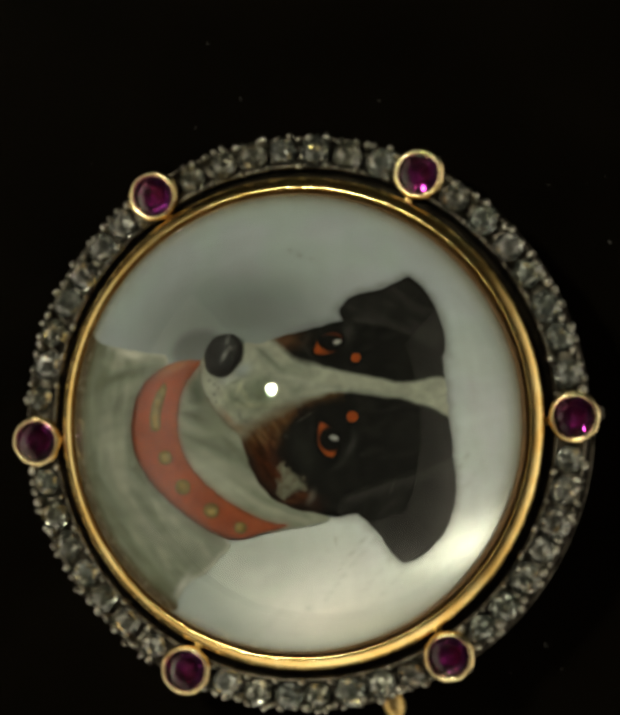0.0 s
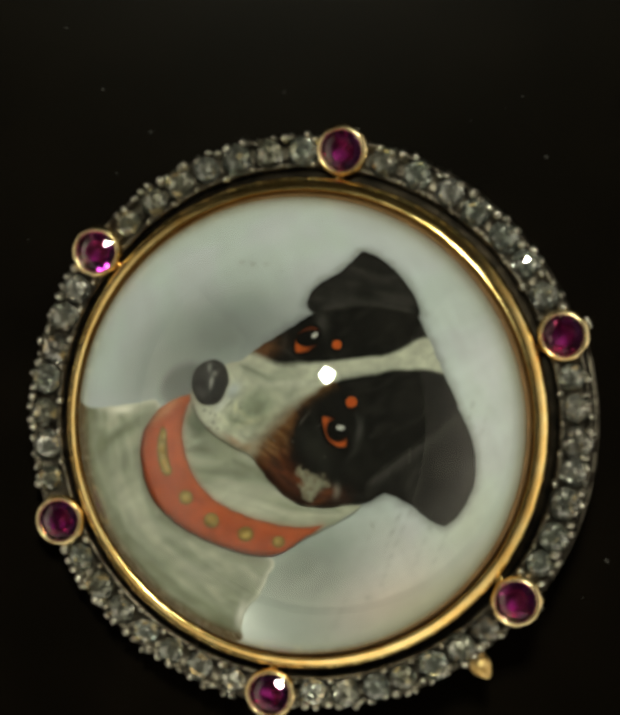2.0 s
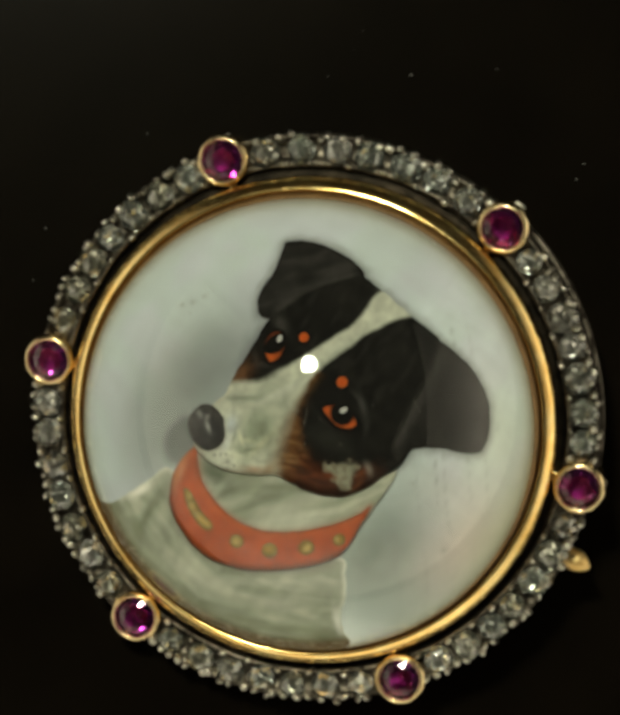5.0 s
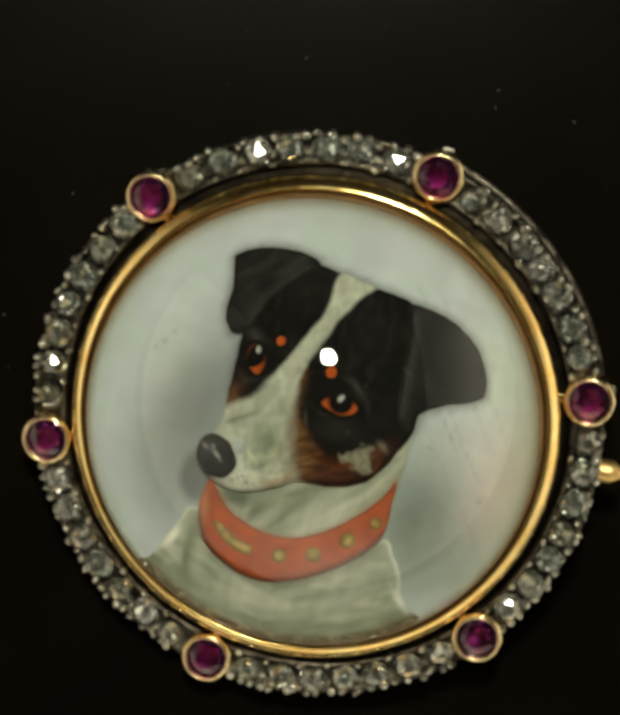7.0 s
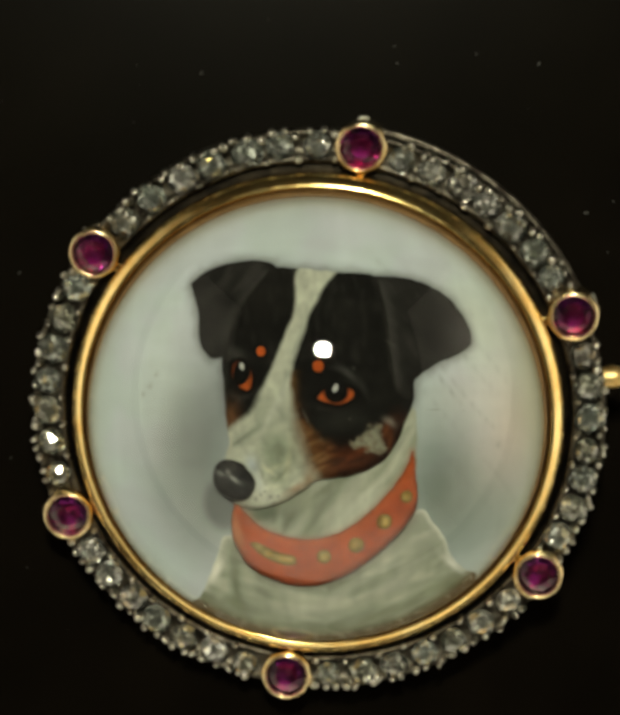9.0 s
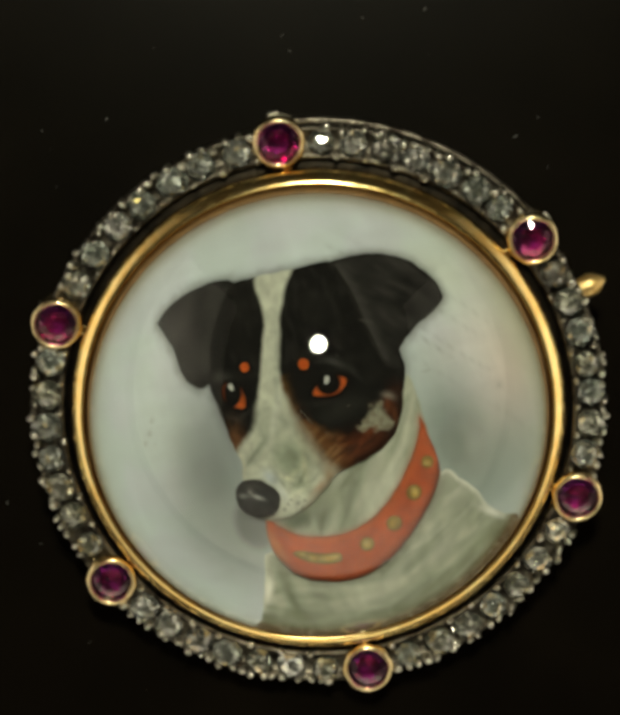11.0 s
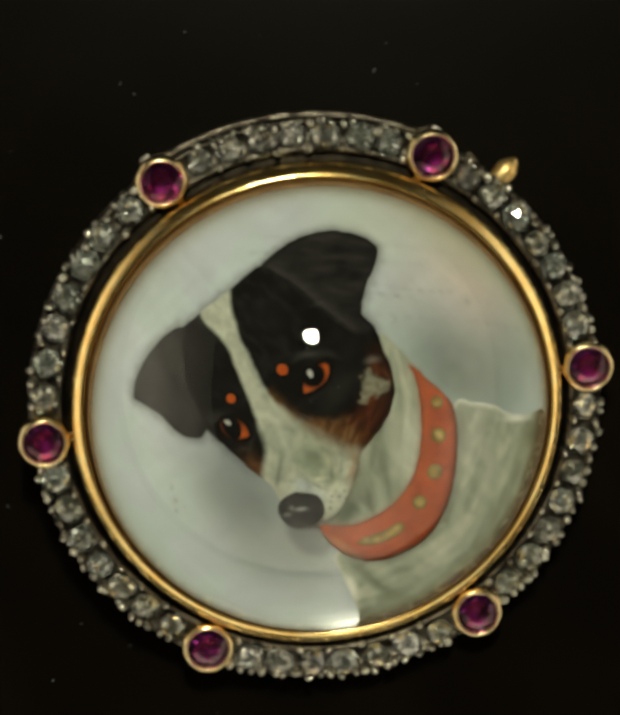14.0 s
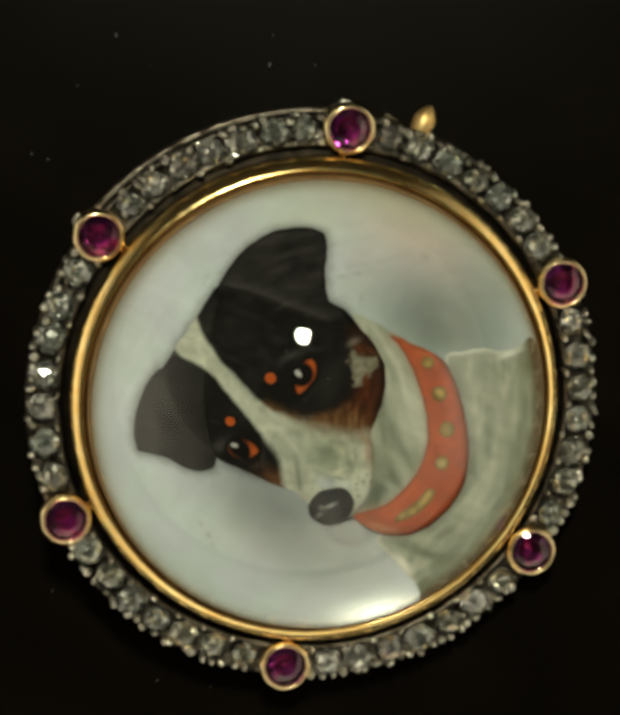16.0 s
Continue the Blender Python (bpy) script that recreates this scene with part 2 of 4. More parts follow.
def metalwork(top):
    rnd = random.Random(11)

    def hand(amount, seed):
        return lambda a, i: 1 + amount * noise.noise((3 * math.cos(a), 3 * math.sin(a), seed + 0.3 * i))

    part("back_plate", lathe([(0, -2.6), (13.22, -2.6), (13.3, -2.55), (13.3, -2.36), (13.26, -2.2), (13.40, -1.0), (11.9, -1.0), (0, -1.05)], 160, hand(0.003, 2)), SILVER, top,
         "oxidised silver back plate with a flanged edge", smooth=True)
    part("back_bar", arc_bar([(13.2, -2.55), (13.60, -2.55), (13.68, -2.48), (13.67, -2.36), (13.60, -2.30), (13.2, -2.30)], 306, 362, 48), DARK_SILVER, top,
         "curved oxidised silver bar along the back edge", smooth=True)
    part("gallery", lathe([(11.5, -0.98), (12.08, -0.98), (12.1, -0.98), (11.98, -0.62), (11.5, -0.62)], 128), NEAR_BLACK, top, "near-black groove between bezel and stones", smooth=True)
    rim = lathe([(12.0, -0.99), (12.02, -0.40), (12.10, -0.27), (12.25, -0.24), (12.42, -0.62), (12.6, -0.72), (13.1, -0.72), (13.3, -0.60), (13.48, -0.28), (13.58, -0.42), (13.62, -0.99)], 192, hand(0.005, 7))
    part("stone_channel", rim, DARK_SILVER, top, "oxidised silver channel holding the diamonds", smooth=True)
    part("bezel", lathe([(11.64, -1.0), (11.63, 0.20), (11.60, 0.31), (11.54, 0.41), (11.44, 0.51), (11.33, 0.60), (11.21, 0.685), (11.12, 0.73), (11.06, 0.735), (11.00, 0.69), (10.95, 0.58), (10.92, 0.42), (10.90, -0.9), (11.3, -1.0)], 192, hand(0.0022, 1), closed=True),
         GOLD, top, "polished yellow gold bezel ring round the crystal", smooth=True)

    # Added ring: its brown imitates reflections in the crystal's edge and screens the settings.
    part("rim_ring", lathe([(10.69, -0.8), (10.89, -0.8), (10.89, 0.50), (10.85, 0.80), (10.78, 1.02), (10.69, 1.06)], 160, hand(0.0012, 5), closed=True), RIM_BROWN, top, "added brown ring inside the bezel, for reflections in the crystal", smooth=True)

    # ruby settings
    def facet8(a, i):
        return 1.0 + 0.018 * math.cos(8 * a) if i < 5 else 1.0
    first = None
    for deg in RUBIES:
        if first is None:
            first = part("ruby_setting", lathe([(1.02, -2.3), (1.12, -1.2), (1.22, -0.2), (1.25, 0.0), (1.22, 0.08), (1.16, 0.17), (1.09, 0.235), (1.02, 0.245), (0.97, 0.20), (0.945, 0.0), (0.50, -0.5), (0.30, -1.0), (0, -1.1)], 40, facet8),
                         GOLD_BRIGHT, top, "gold collet holding a round ruby", smooth=True, at=polar(13.0, deg, 0))
            n = 16
            bm = bmesh.new()
            table = [bm.verts.new((0.42 * math.cos(2 * math.pi * k / 8 + 0.39), 0.42 * math.sin(2 * math.pi * k / 8 + 0.39), 0.22)) for k in range(8)]
            star = [bm.verts.new((0.62 * math.cos(2 * math.pi * k / 8), 0.62 * math.sin(2 * math.pi * k / 8), 0.15)) for k in range(8)]
            gird = [bm.verts.new((0.83 * math.cos(2 * math.pi * k / n), 0.83 * math.sin(2 * math.pi * k / n), 0.04)) for k in range(n)]
            pav = [bm.verts.new((0.45 * math.cos(2 * math.pi * k / 8 + 0.2), 0.45 * math.sin(2 * math.pi * k / 8 + 0.2), -0.30)) for k in range(8)]
            tip = bm.verts.new((0.03, -0.02, -0.55))
            bm.faces.new(table)
            for k in range(8):
                j, g = (k + 1) % 8, 2 * k
                bm.faces.new((table[k - 1], star[k], table[k]))
                bm.faces.new((star[k], gird[g], gird[g + 1]))
                bm.faces.new((star[k], gird[g + 1], table[k]))
                bm.faces.new((table[k], gird[g + 1], star[j]))
                bm.faces.new((star[j], gird[g + 1], gird[(g + 2) % n]))
                bm.faces.new((pav[k], gird[g + 1], gird[g]))
                bm.faces.new((pav[k], gird[(g + 2) % n], gird[g + 1]))
                bm.faces.new((pav[k], pav[j], gird[(g + 2) % n]))
                bm.faces.new((tip, pav[j], pav[k]))
            bmesh.ops.recalc_face_normals(bm, faces=bm.faces)
            bmesh.ops.scale(bm, vec=(1.15, 1.15, 1.0), verts=bm.verts)
            ruby = part("ruby", bm, RUBY, first, "faceted round purplish red ruby")
            ruby.visible_shadow = False
            ruby.matrix_basis = pose(0, 0, 0, 0, 0, 10)
            strap = part("gold_strap", block(0.9, 0.42, 0.34, 0.08, Matrix.Translation((-1.25, 0, -0.62))), GOLD, first)
            lug = part("silver_lug", block(0.6, 0.6, 0.45, 0.16, Matrix.Translation((0.84, 0.05, -2.25))), SILVER, first)
        else:
            s = share("ruby_setting", first, top, polar(13.0, deg, 0, rnd.uniform(-8, 8)))
            s["label"] = "gold collet holding a round ruby"
            share("ruby", ruby, s, pose(0, 0, 0, rnd.uniform(-3, 3), rnd.uniform(-3, 3), rnd.uniform(0, 90)))
            share("gold_strap", strap, s, Matrix())
            share("silver_lug", lug, s, Matrix())

    # rose cut diamonds, each from one of several hand-cut shapes
    def rose(seed):
        r = random.Random(seed)
        n = r.choice((7, 8, 9))
        bm = bmesh.new()
        sx, sy, off = r.uniform(0.92, 1.05), r.uniform(0.92, 1.05), r.uniform(0, 1)
        rim = []
        for k in range(n):
            a = 2 * math.pi * (k + off + r.uniform(-0.18, 0.18)) / n
            rim.append((0.74 * sx * math.cos(a), 0.74 * sy * math.sin(a)))
        for x, y in rim:
            bm.verts.new((x, y, 0.0))
        for x, y in rim[::2]:
            bm.verts.new((x * 0.55, y * 0.55, -0.28))
        bm.verts.new((r.uniform(-0.12, 0.12), r.uniform(-0.12, 0.12), -0.42))
        # a third of them have a small flat table, the rest facets that meet in a low point
        table, m = seed % 3 == 0, r.choice((5, 6))
        for k in range(m):
            a = 2 * math.pi * (k + off + r.uniform(-0.15, 0.15)) / m
            q = r.uniform(0.26, 0.34) if table else r.uniform(0.41, 0.47)
            bm.verts.new((q * math.cos(a), q * math.sin(a), 0.40 if table else r.uniform(0.335, 0.355)))
            if table:
                a += math.pi / m
                bm.verts.new((0.55 * math.cos(a), 0.55 * math.sin(a), r.uniform(0.22, 0.27)))
        if not table:
            bm.verts.new((r.uniform(-0.06, 0.06), r.uniform(-0.06, 0.06), r.uniform(0.455, 0.475)))
        bmesh.ops.convex_hull(bm, input=bm.verts[:])
        for v in [v for v in bm.verts if not v.link_faces]:
            bm.verts.remove(v)
        return bm

    shapes = []
    slots = []
    for a, b in zip(RUBIES, RUBIES[1:] + [RUBIES[0] + 360]):
        lo, hi = a + 5.6, b - 5.6
        pitch = (hi - lo) / 7
        for k in range(7):
            slots.append((lo + (k + 0.5) * pitch, pitch))
    for i, (deg, pitch) in enumerate(slots):
        at = polar(12.86 + rnd.uniform(-0.06, 0.06), deg + rnd.uniform(-0.4, 0.4), -0.24, rnd.uniform(0, 360)) @ pose(0, 0, 0, rnd.uniform(-6, 6), rnd.uniform(-6, 6)) @ Matrix.Diagonal((*[rnd.uniform(0.93, 1.08)] * 3, 1))
        if i < 8:
            shapes.append(part("diamond", rose(30 + i), DIAMOND, top, at=at))
        else:
            share("diamond", shapes[rnd.randrange(8)], top, at)

    # bead prongs: two outside, one inside, at every joint between stones
    bead = None
    for deg, pitch in slots:
        for r, da, z, s in ((13.42, -0.5, -0.10, 1.1), (13.54, -0.17, -0.18, 0.95), (13.54, 0.19, -0.18, 0.95), (12.24, -0.5, -0.18, 0.9)):
            at = polar(r + rnd.uniform(-0.11, 0.09), deg + pitch * da + rnd.uniform(-0.8, 0.8), z + rnd.uniform(-0.04, 0.05), rnd.uniform(0, 360), rnd.uniform(-22, 22)) @ Matrix.Diagonal((s * rnd.uniform(0.65, 1.35), s * rnd.uniform(0.65, 1.35), s * rnd.uniform(0.8, 1.25), 1))
            if bead is None:
                bead = part("bead_prong", lathe([(0.16, -0.35), (0.17, 0.06), (0.14, 0.16), (0.075, 0.225), (0, 0.24)], 8), SILVER_BRIGHT, top, smooth=True, at=at)
            else:
                share("bead_prong", bead, top, at)

    # pin fittings on the back; they prop the brooch up on one side
    def foot_depth(x, y):
        turn = (pose(0, 0, 0, -2.407) @ pose(0, 0, 0, 0, -12.35)).to_3x3()
        z = (-5.434 - turn[2][0] * x - turn[2][1] * y) / turn[2][2]
        return z
    x = 4.15
    for name, y in (("pin_catch", -12.2), ("pin_hinge", 12.0)):
        z = foot_depth(x, y)
        part(name, block(1.5, 1.1, -2.55 - z, 0.25, Matrix.Translation((x, y, (z - 2.55) / 2))), GOLD, top, "gold pin fitting", smooth=True)
    stem = lathe([(0, -11.4), (0.38, -11.4), (0.38, 11.0), (0.2, 11.6), (0, 11.6)], 16)
    part("pin_stem", stem, GOLD, top, "gold pin across the back", smooth=True, at=pose(x * MM, 0, -4.0 * MM, 90))
    knob = lathe([(0, -1.1), (0.42, -1.1), (0.5, -0.4), (0.56, 0.0), (0.52, 0.25), (0.34, 0.55), (0.12, 0.8), (0, 0.84)], 20)
    part("catch_knob", knob, GOLD_MATTE, top, "pointed gold end of the pin catch", smooth=True, at=pose(4.12 * MM, -13.42 * MM, -2.15 * MM, 0, 90, -74))


# ---------------------------------------------------------------- crystal and painting
def spline(points, sub=6):
    """A closed, smooth outline through control points."""
    p = np.array(points, float)
    out = []
    for i in range(len(p)):
        a, b, c, d = p[i - 1], p[i], p[(i + 1) % len(p)], p[(i + 2) % len(p)]
        for k in range(sub):
            t = k / sub
            out.append(0.5 * (2 * b + (c - a) * t + (2 * a - 5 * b + 4 * c - d) * t * t + (3 * b - a - 3 * c + d) * t ** 3))
    return np.array(out)


def signed(poly, q):
    """Distance of points to an outline, positive inside."""
    best = np.full(len(q), 1e9)
    inside = np.zeros(len(q), bool)
    for a, b in zip(poly, np.roll(poly, -1, 0)):
        ab = b - a
        t = np.clip(((q - a) @ ab) / max(ab @ ab, 1e-12), 0, 1)
        best = np.minimum(best, np.hypot(*(q - a - t[:, None] * ab).T))
        cross = (a[1] > q[:, 1]) != (b[1] > q[:, 1])
        if b[1] != a[1]:
            inside ^= cross & (q[:, 0] < (b[0] - a[0]) * (q[:, 1] - a[1]) / (b[1] - a[1]) + a[0])
    return np.where(inside, best, -best)


def soft(d, w):
    t = np.clip(d / w * 0.5 + 0.5, 0, 1)
    return t * t * (3 - 2 * t)


def cloud(q, scale, seed, octaves=3):
    return np.array([noise.fractal((x * scale, y * scale, seed), 1.0, 2.0, octaves) for x, y in q])


def blend(c, k, target):
    return c + (np.array(target) - c) * np.clip(k, 0, 1)[:, None]


def blob(q, x, y, rx, ry=None, turn=0.0):
    ry = ry or rx
    u, v = q[:, 0] - x, q[:, 1] - y
    c, s = math.cos(radians(turn)), math.sin(radians(turn))
    return np.exp(-((u * c + v * s) / rx) ** 2 - ((v * c - u * s) / ry) ** 2)


def coat_of(name, outline, height, colour, material, parent, label="", step=0.11, jag=0.0, seed=0, smooth_sub=6, bulge=0.0, width=0.8):
    """A layer of paint in a carved hollow: a sheet inside an outline, with height(q) and colour(q, d) for every point."""
    from mathutils.geometry import delaunay_2d_cdt
    line = spline(outline, smooth_sub)
    if jag:
        out = np.roll(line, -1, 0) - np.roll(line, 1, 0)
        nrm = np.stack([out[:, 1], -out[:, 0]], 1) / np.maximum(np.hypot(out[:, 0], out[:, 1]), 1e-9)[:, None]
        line = line + nrm * (jag * cloud(line, 3.0, seed + 5.5, 3) + 0.5 * jag * cloud(line, 11.0, seed + 7.5, 2))[:, None]
    lo, hi = line.min(0), line.max(0)
    gx, gy = np.meshgrid(np.arange(lo[0], hi[0], step), np.arange(lo[1], hi[1], step))
    grid = np.stack([gx.ravel(), gy.ravel()], 1)
    grid[:, 0] += (np.round((grid[:, 1] - lo[1]) / step) % 2) * step * 0.5
    grid = grid[signed(line, grid) > step * 0.45]
    pts = np.concatenate([line, grid])
    n = len(line)
    vs, _, fs = delaunay_2d_cdt([Vector(v) for v in pts], [(k, (k + 1) % n) for k in range(n)], [], 1, 1e-6)[:3]
    q = np.array([tuple(v) for v in vs])
    d = np.maximum(signed(line, q), 0)
    z = height(q) + bulge * (1 - np.exp(-d / width))
    c = np.clip(colour(q, d), 0.002, 1)
    co = np.column_stack([q, z]) * MM
    me = bpy.data.meshes.new(name)
    me.from_pydata(co.tolist(), [], [tuple(t) for t in fs])
    for face in me.polygons:
        face.use_smooth = True
    if len(me.polygons) and me.polygons[0].normal.z < 0:
        me.flip_normals()
    layer = me.color_attributes.new("paint", "FLOAT_COLOR", "POINT")
    layer.data.foreach_set("color", np.column_stack([c, np.ones(len(c))]).ravel())
    me.materials.append(material)
    ob = new(name, me)
    ob.parent = parent
    if label:
        ob["label"] = label
    return ob


def ellipse(x, y, rx, ry, turn=0.0, n=10):
    c, s = math.cos(radians(turn)), math.sin(radians(turn))
    return [(x + rx * math.cos(a) * c - ry * math.sin(a) * s, y + rx * math.cos(a) * s + ry * math.sin(a) * c) for a in [2 * math.pi * k / n for k in range(n)]]


def shrink(outline, k):
    mid = np.mean(np.array(outline), 0)
    return [tuple(mid + (np.array(p) - mid) * k) for p in outline]


def crystal(top):
    """A tall cabochon of rock crystal, its sides sunk into the bezel."""
    r = (DOME_A ** 2 + DOME_H ** 2) / (2 * DOME_H)
    prof = [(0, DOME_Z + DOME_H)]
    last = math.asin(DOME_EDGE / r)
    for k in range(1, 97):
        a = last * k / 96
        prof.append((r * math.sin(a), DOME_Z + DOME_H - r + r * math.cos(a)))
    prof += [(DOME_EDGE, 0.6), (DOME_EDGE, -0.7), (0, -0.7)]
    ob = part("crystal", lathe(prof, 256), CRYSTAL, top, "clear domed rock crystal cabochon", smooth=False)
    for p in ob.data.polygons:
        p.use_smooth = p.center.z > 1.4 * DOME_Z * MM
    ob.visible_shadow = False

    # lint and fine scratches on the crown of the crystal
    rnd = random.Random(23)
    bm = bmesh.new()
    for i in range(46):
        a, th = rnd.uniform(0, 2 * math.pi), abs(rnd.gauss(0, 0.26))
        n = Vector((math.sin(th) * math.cos(a), math.sin(th) * math.sin(a), math.cos(th)))
        u = n.orthogonal().normalized()
        u = Matrix.Rotation(rnd.uniform(0, 6.28), 3, n) @ u
        v = n.cross(u)
        mid = Vector((0, 0, DOME_Z + DOME_H - r)) + n * (r + 0.006)
        long, wide = (rnd.uniform(0.25, 0.6), 0.012) if i % 7 == 0 else (rnd.uniform(0.02, 0.05), rnd.uniform(0.018, 0.035))
        ring = [bm.verts.new(mid + u * x * long + v * y * wide) for x, y in ((-1, 0), (-0.4, -1), (0.5, -0.8), (1, 0.1), (0.4, 1), (-0.5, 0.8))]
        crest = bm.verts.new(mid + n * 0.012)
        for k in range(6):
            bm.faces.new((ring[k], ring[(k + 1) % 6], crest))
    tagged(part("lint", bm, LINT, ob, "fine lint and scratches"), kind="stuff")


# Outlines of the painting in millimetres, the dog upright, from the middle of the crystal.
BODY = [(-3.22, -4.30), (-3.79, -5.12), (-4.36, -6.43), (-5.02, -7.75), (-6.01, -8.91), (-4.93, -9.56), (-2.97, -10.33), (-0.34, -10.74), (2.33, -10.50), (4.57, -9.73), (6.35, -8.68), (7.30, -7.20), (6.35, -6.33), (5.54, -5.42), (5.24, -4.64), (4.68, -3.85), (3.99, -3.30), (1.95, -4.72), (-0.72, -5.89)]
NECK = [(-2.58, -2.68), (-1.52, -2.47), (0.22, -1.74), (1.97, -1.22), (3.42, 0.21), (3.94, 0.75), (3.98, -1.07), (3.75, -2.71), (1.96, -4.33), (-0.52, -5.07), (-2.28, -4.54), (-3.04, -3.34)]
COLLAR = [(-2.93, -2.95), (-2.31, -3.67), (-1.64, -4.07), (-0.91, -4.31), (0.0, -4.34), (0.88, -4.12), (1.62, -3.69), (2.33, -3.06), (3.04, -2.29), (3.55, -1.59), (3.84, -0.86), (3.95, -1.76), (4.02, -2.70), (3.93, -3.36), (3.34, -4.19), (2.44, -5.08), (1.52, -5.79), (0.74, -6.18), (-0.05, -6.43), (-0.89, -6.41), (-1.86, -6.07), (-2.65, -5.54), (-3.10, -4.61), (-3.17, -3.96), (-3.11, -3.30)]
HEAD = [(-2.74, 6.84), (-1.48, 6.66), (-0.54, 6.56), (0.80, 6.42), (2.65, 6.22), (3.70, 4.54), (3.98, 2.62), (3.92, 1.14), (3.63, 0.45), (3.16, -0.61), (2.43, -1.38), (1.45, -1.78), (0.12, -2.00), (-0.35, -2.32), (-0.84, -2.65), (-1.52, -3.00), (-2.11, -3.11), (-2.67, -3.10), (-3.20, -2.80), (-3.38, -2.15), (-3.33, -1.15), (-3.18, -0.51), (-3.33, 0.20), (-3.42, 1.46), (-3.52, 2.75), (-3.38, 4.66)]
BLAZE = [(-0.55, 6.60), (0.92, 6.46), (0.52, 5.86), (0.11, 5.05), (-0.13, 4.51), (-0.30, 3.84), (-0.60, 2.97), (-0.77, 2.41), (-0.83, 1.70), (-0.79, 0.84), (-0.71, 0.0), (-0.48, -0.84), (-0.20, -1.60), (0.05, -2.00), (-0.35, -2.32), (-0.84, -2.65), (-1.52, -3.02), (-2.11, -3.13), (-2.67, -3.12), (-3.60, -2.80), (-3.80, -1.60), (-3.45, -0.34), (-2.31, 0.70), (-2.0, 1.45), (-1.68, 2.15), (-1.36, 2.90), (-1.02, 3.80), (-0.68, 4.84)]
PATCH = [(1.44, -0.52), (1.90, -0.20), (2.50, 0.20), (2.62, -0.22), (2.74, -0.50), (2.86, -0.78), (2.35, -0.98), (2.00, -0.86), (1.62, -0.80)]
EAR_L = [(-5.02, 5.80), (-4.97, 6.16), (-4.14, 6.70), (-2.76, 7.00), (-1.48, 6.70), (-2.29, 5.68), (-2.91, 4.69), (-3.20, 3.82), (-3.50, 2.91), (-3.78, 2.74), (-4.10, 2.80), (-4.49, 3.55), (-4.66, 4.74)]
EAR_R = [(2.42, 6.20), (3.50, 6.30), (4.68, 6.06), (5.66, 5.50), (6.32, 4.62), (6.56, 3.57), (5.89, 3.02), (4.85, 2.54), (3.97, 1.92), (3.79, 1.17), (3.21, 1.44), (2.94, 2.63), (2.84, 4.15), (2.71, 5.33)]
NOSE = [(-3.86, -2.06), (-3.76, -1.52), (-3.35, -1.23), (-2.78, -1.34), (-2.54, -1.57), (-2.25, -1.95), (-2.23, -2.32), (-2.48, -2.70), (-2.85, -2.82), (-3.27, -2.77), (-3.69, -2.47)]
IRIS_R = [(0.18, 1.18), (0.32, 1.42), (0.60, 1.62), (1.00, 1.70), (1.36, 1.62), (1.60, 1.42), (1.48, 1.16), (1.06, 0.95), (0.54, 1.02)]
IRIS_L = [(-3.08, 2.51), (-3.13, 2.08), (-2.93, 1.69), (-2.51, 1.46), (-2.33, 1.76), (-2.35, 2.20), (-2.50, 2.50), (-2.79, 2.66)]
PUPILS = [(0.90, 1.48), (-2.74, 2.20)]
GLINTS = [(0.88, 1.62), (-2.74, 2.46)]
BROWS = [(-2.00, 3.05), (0.22, 2.47)]
STUDS = [(0.37, -5.09, 0.29), (1.62, -4.62, 0.31), (2.72, -3.68, 0.31), (3.60, -2.69, 0.25)]


WHITE_FUR = np.array((0.58, 0.605, 0.49))


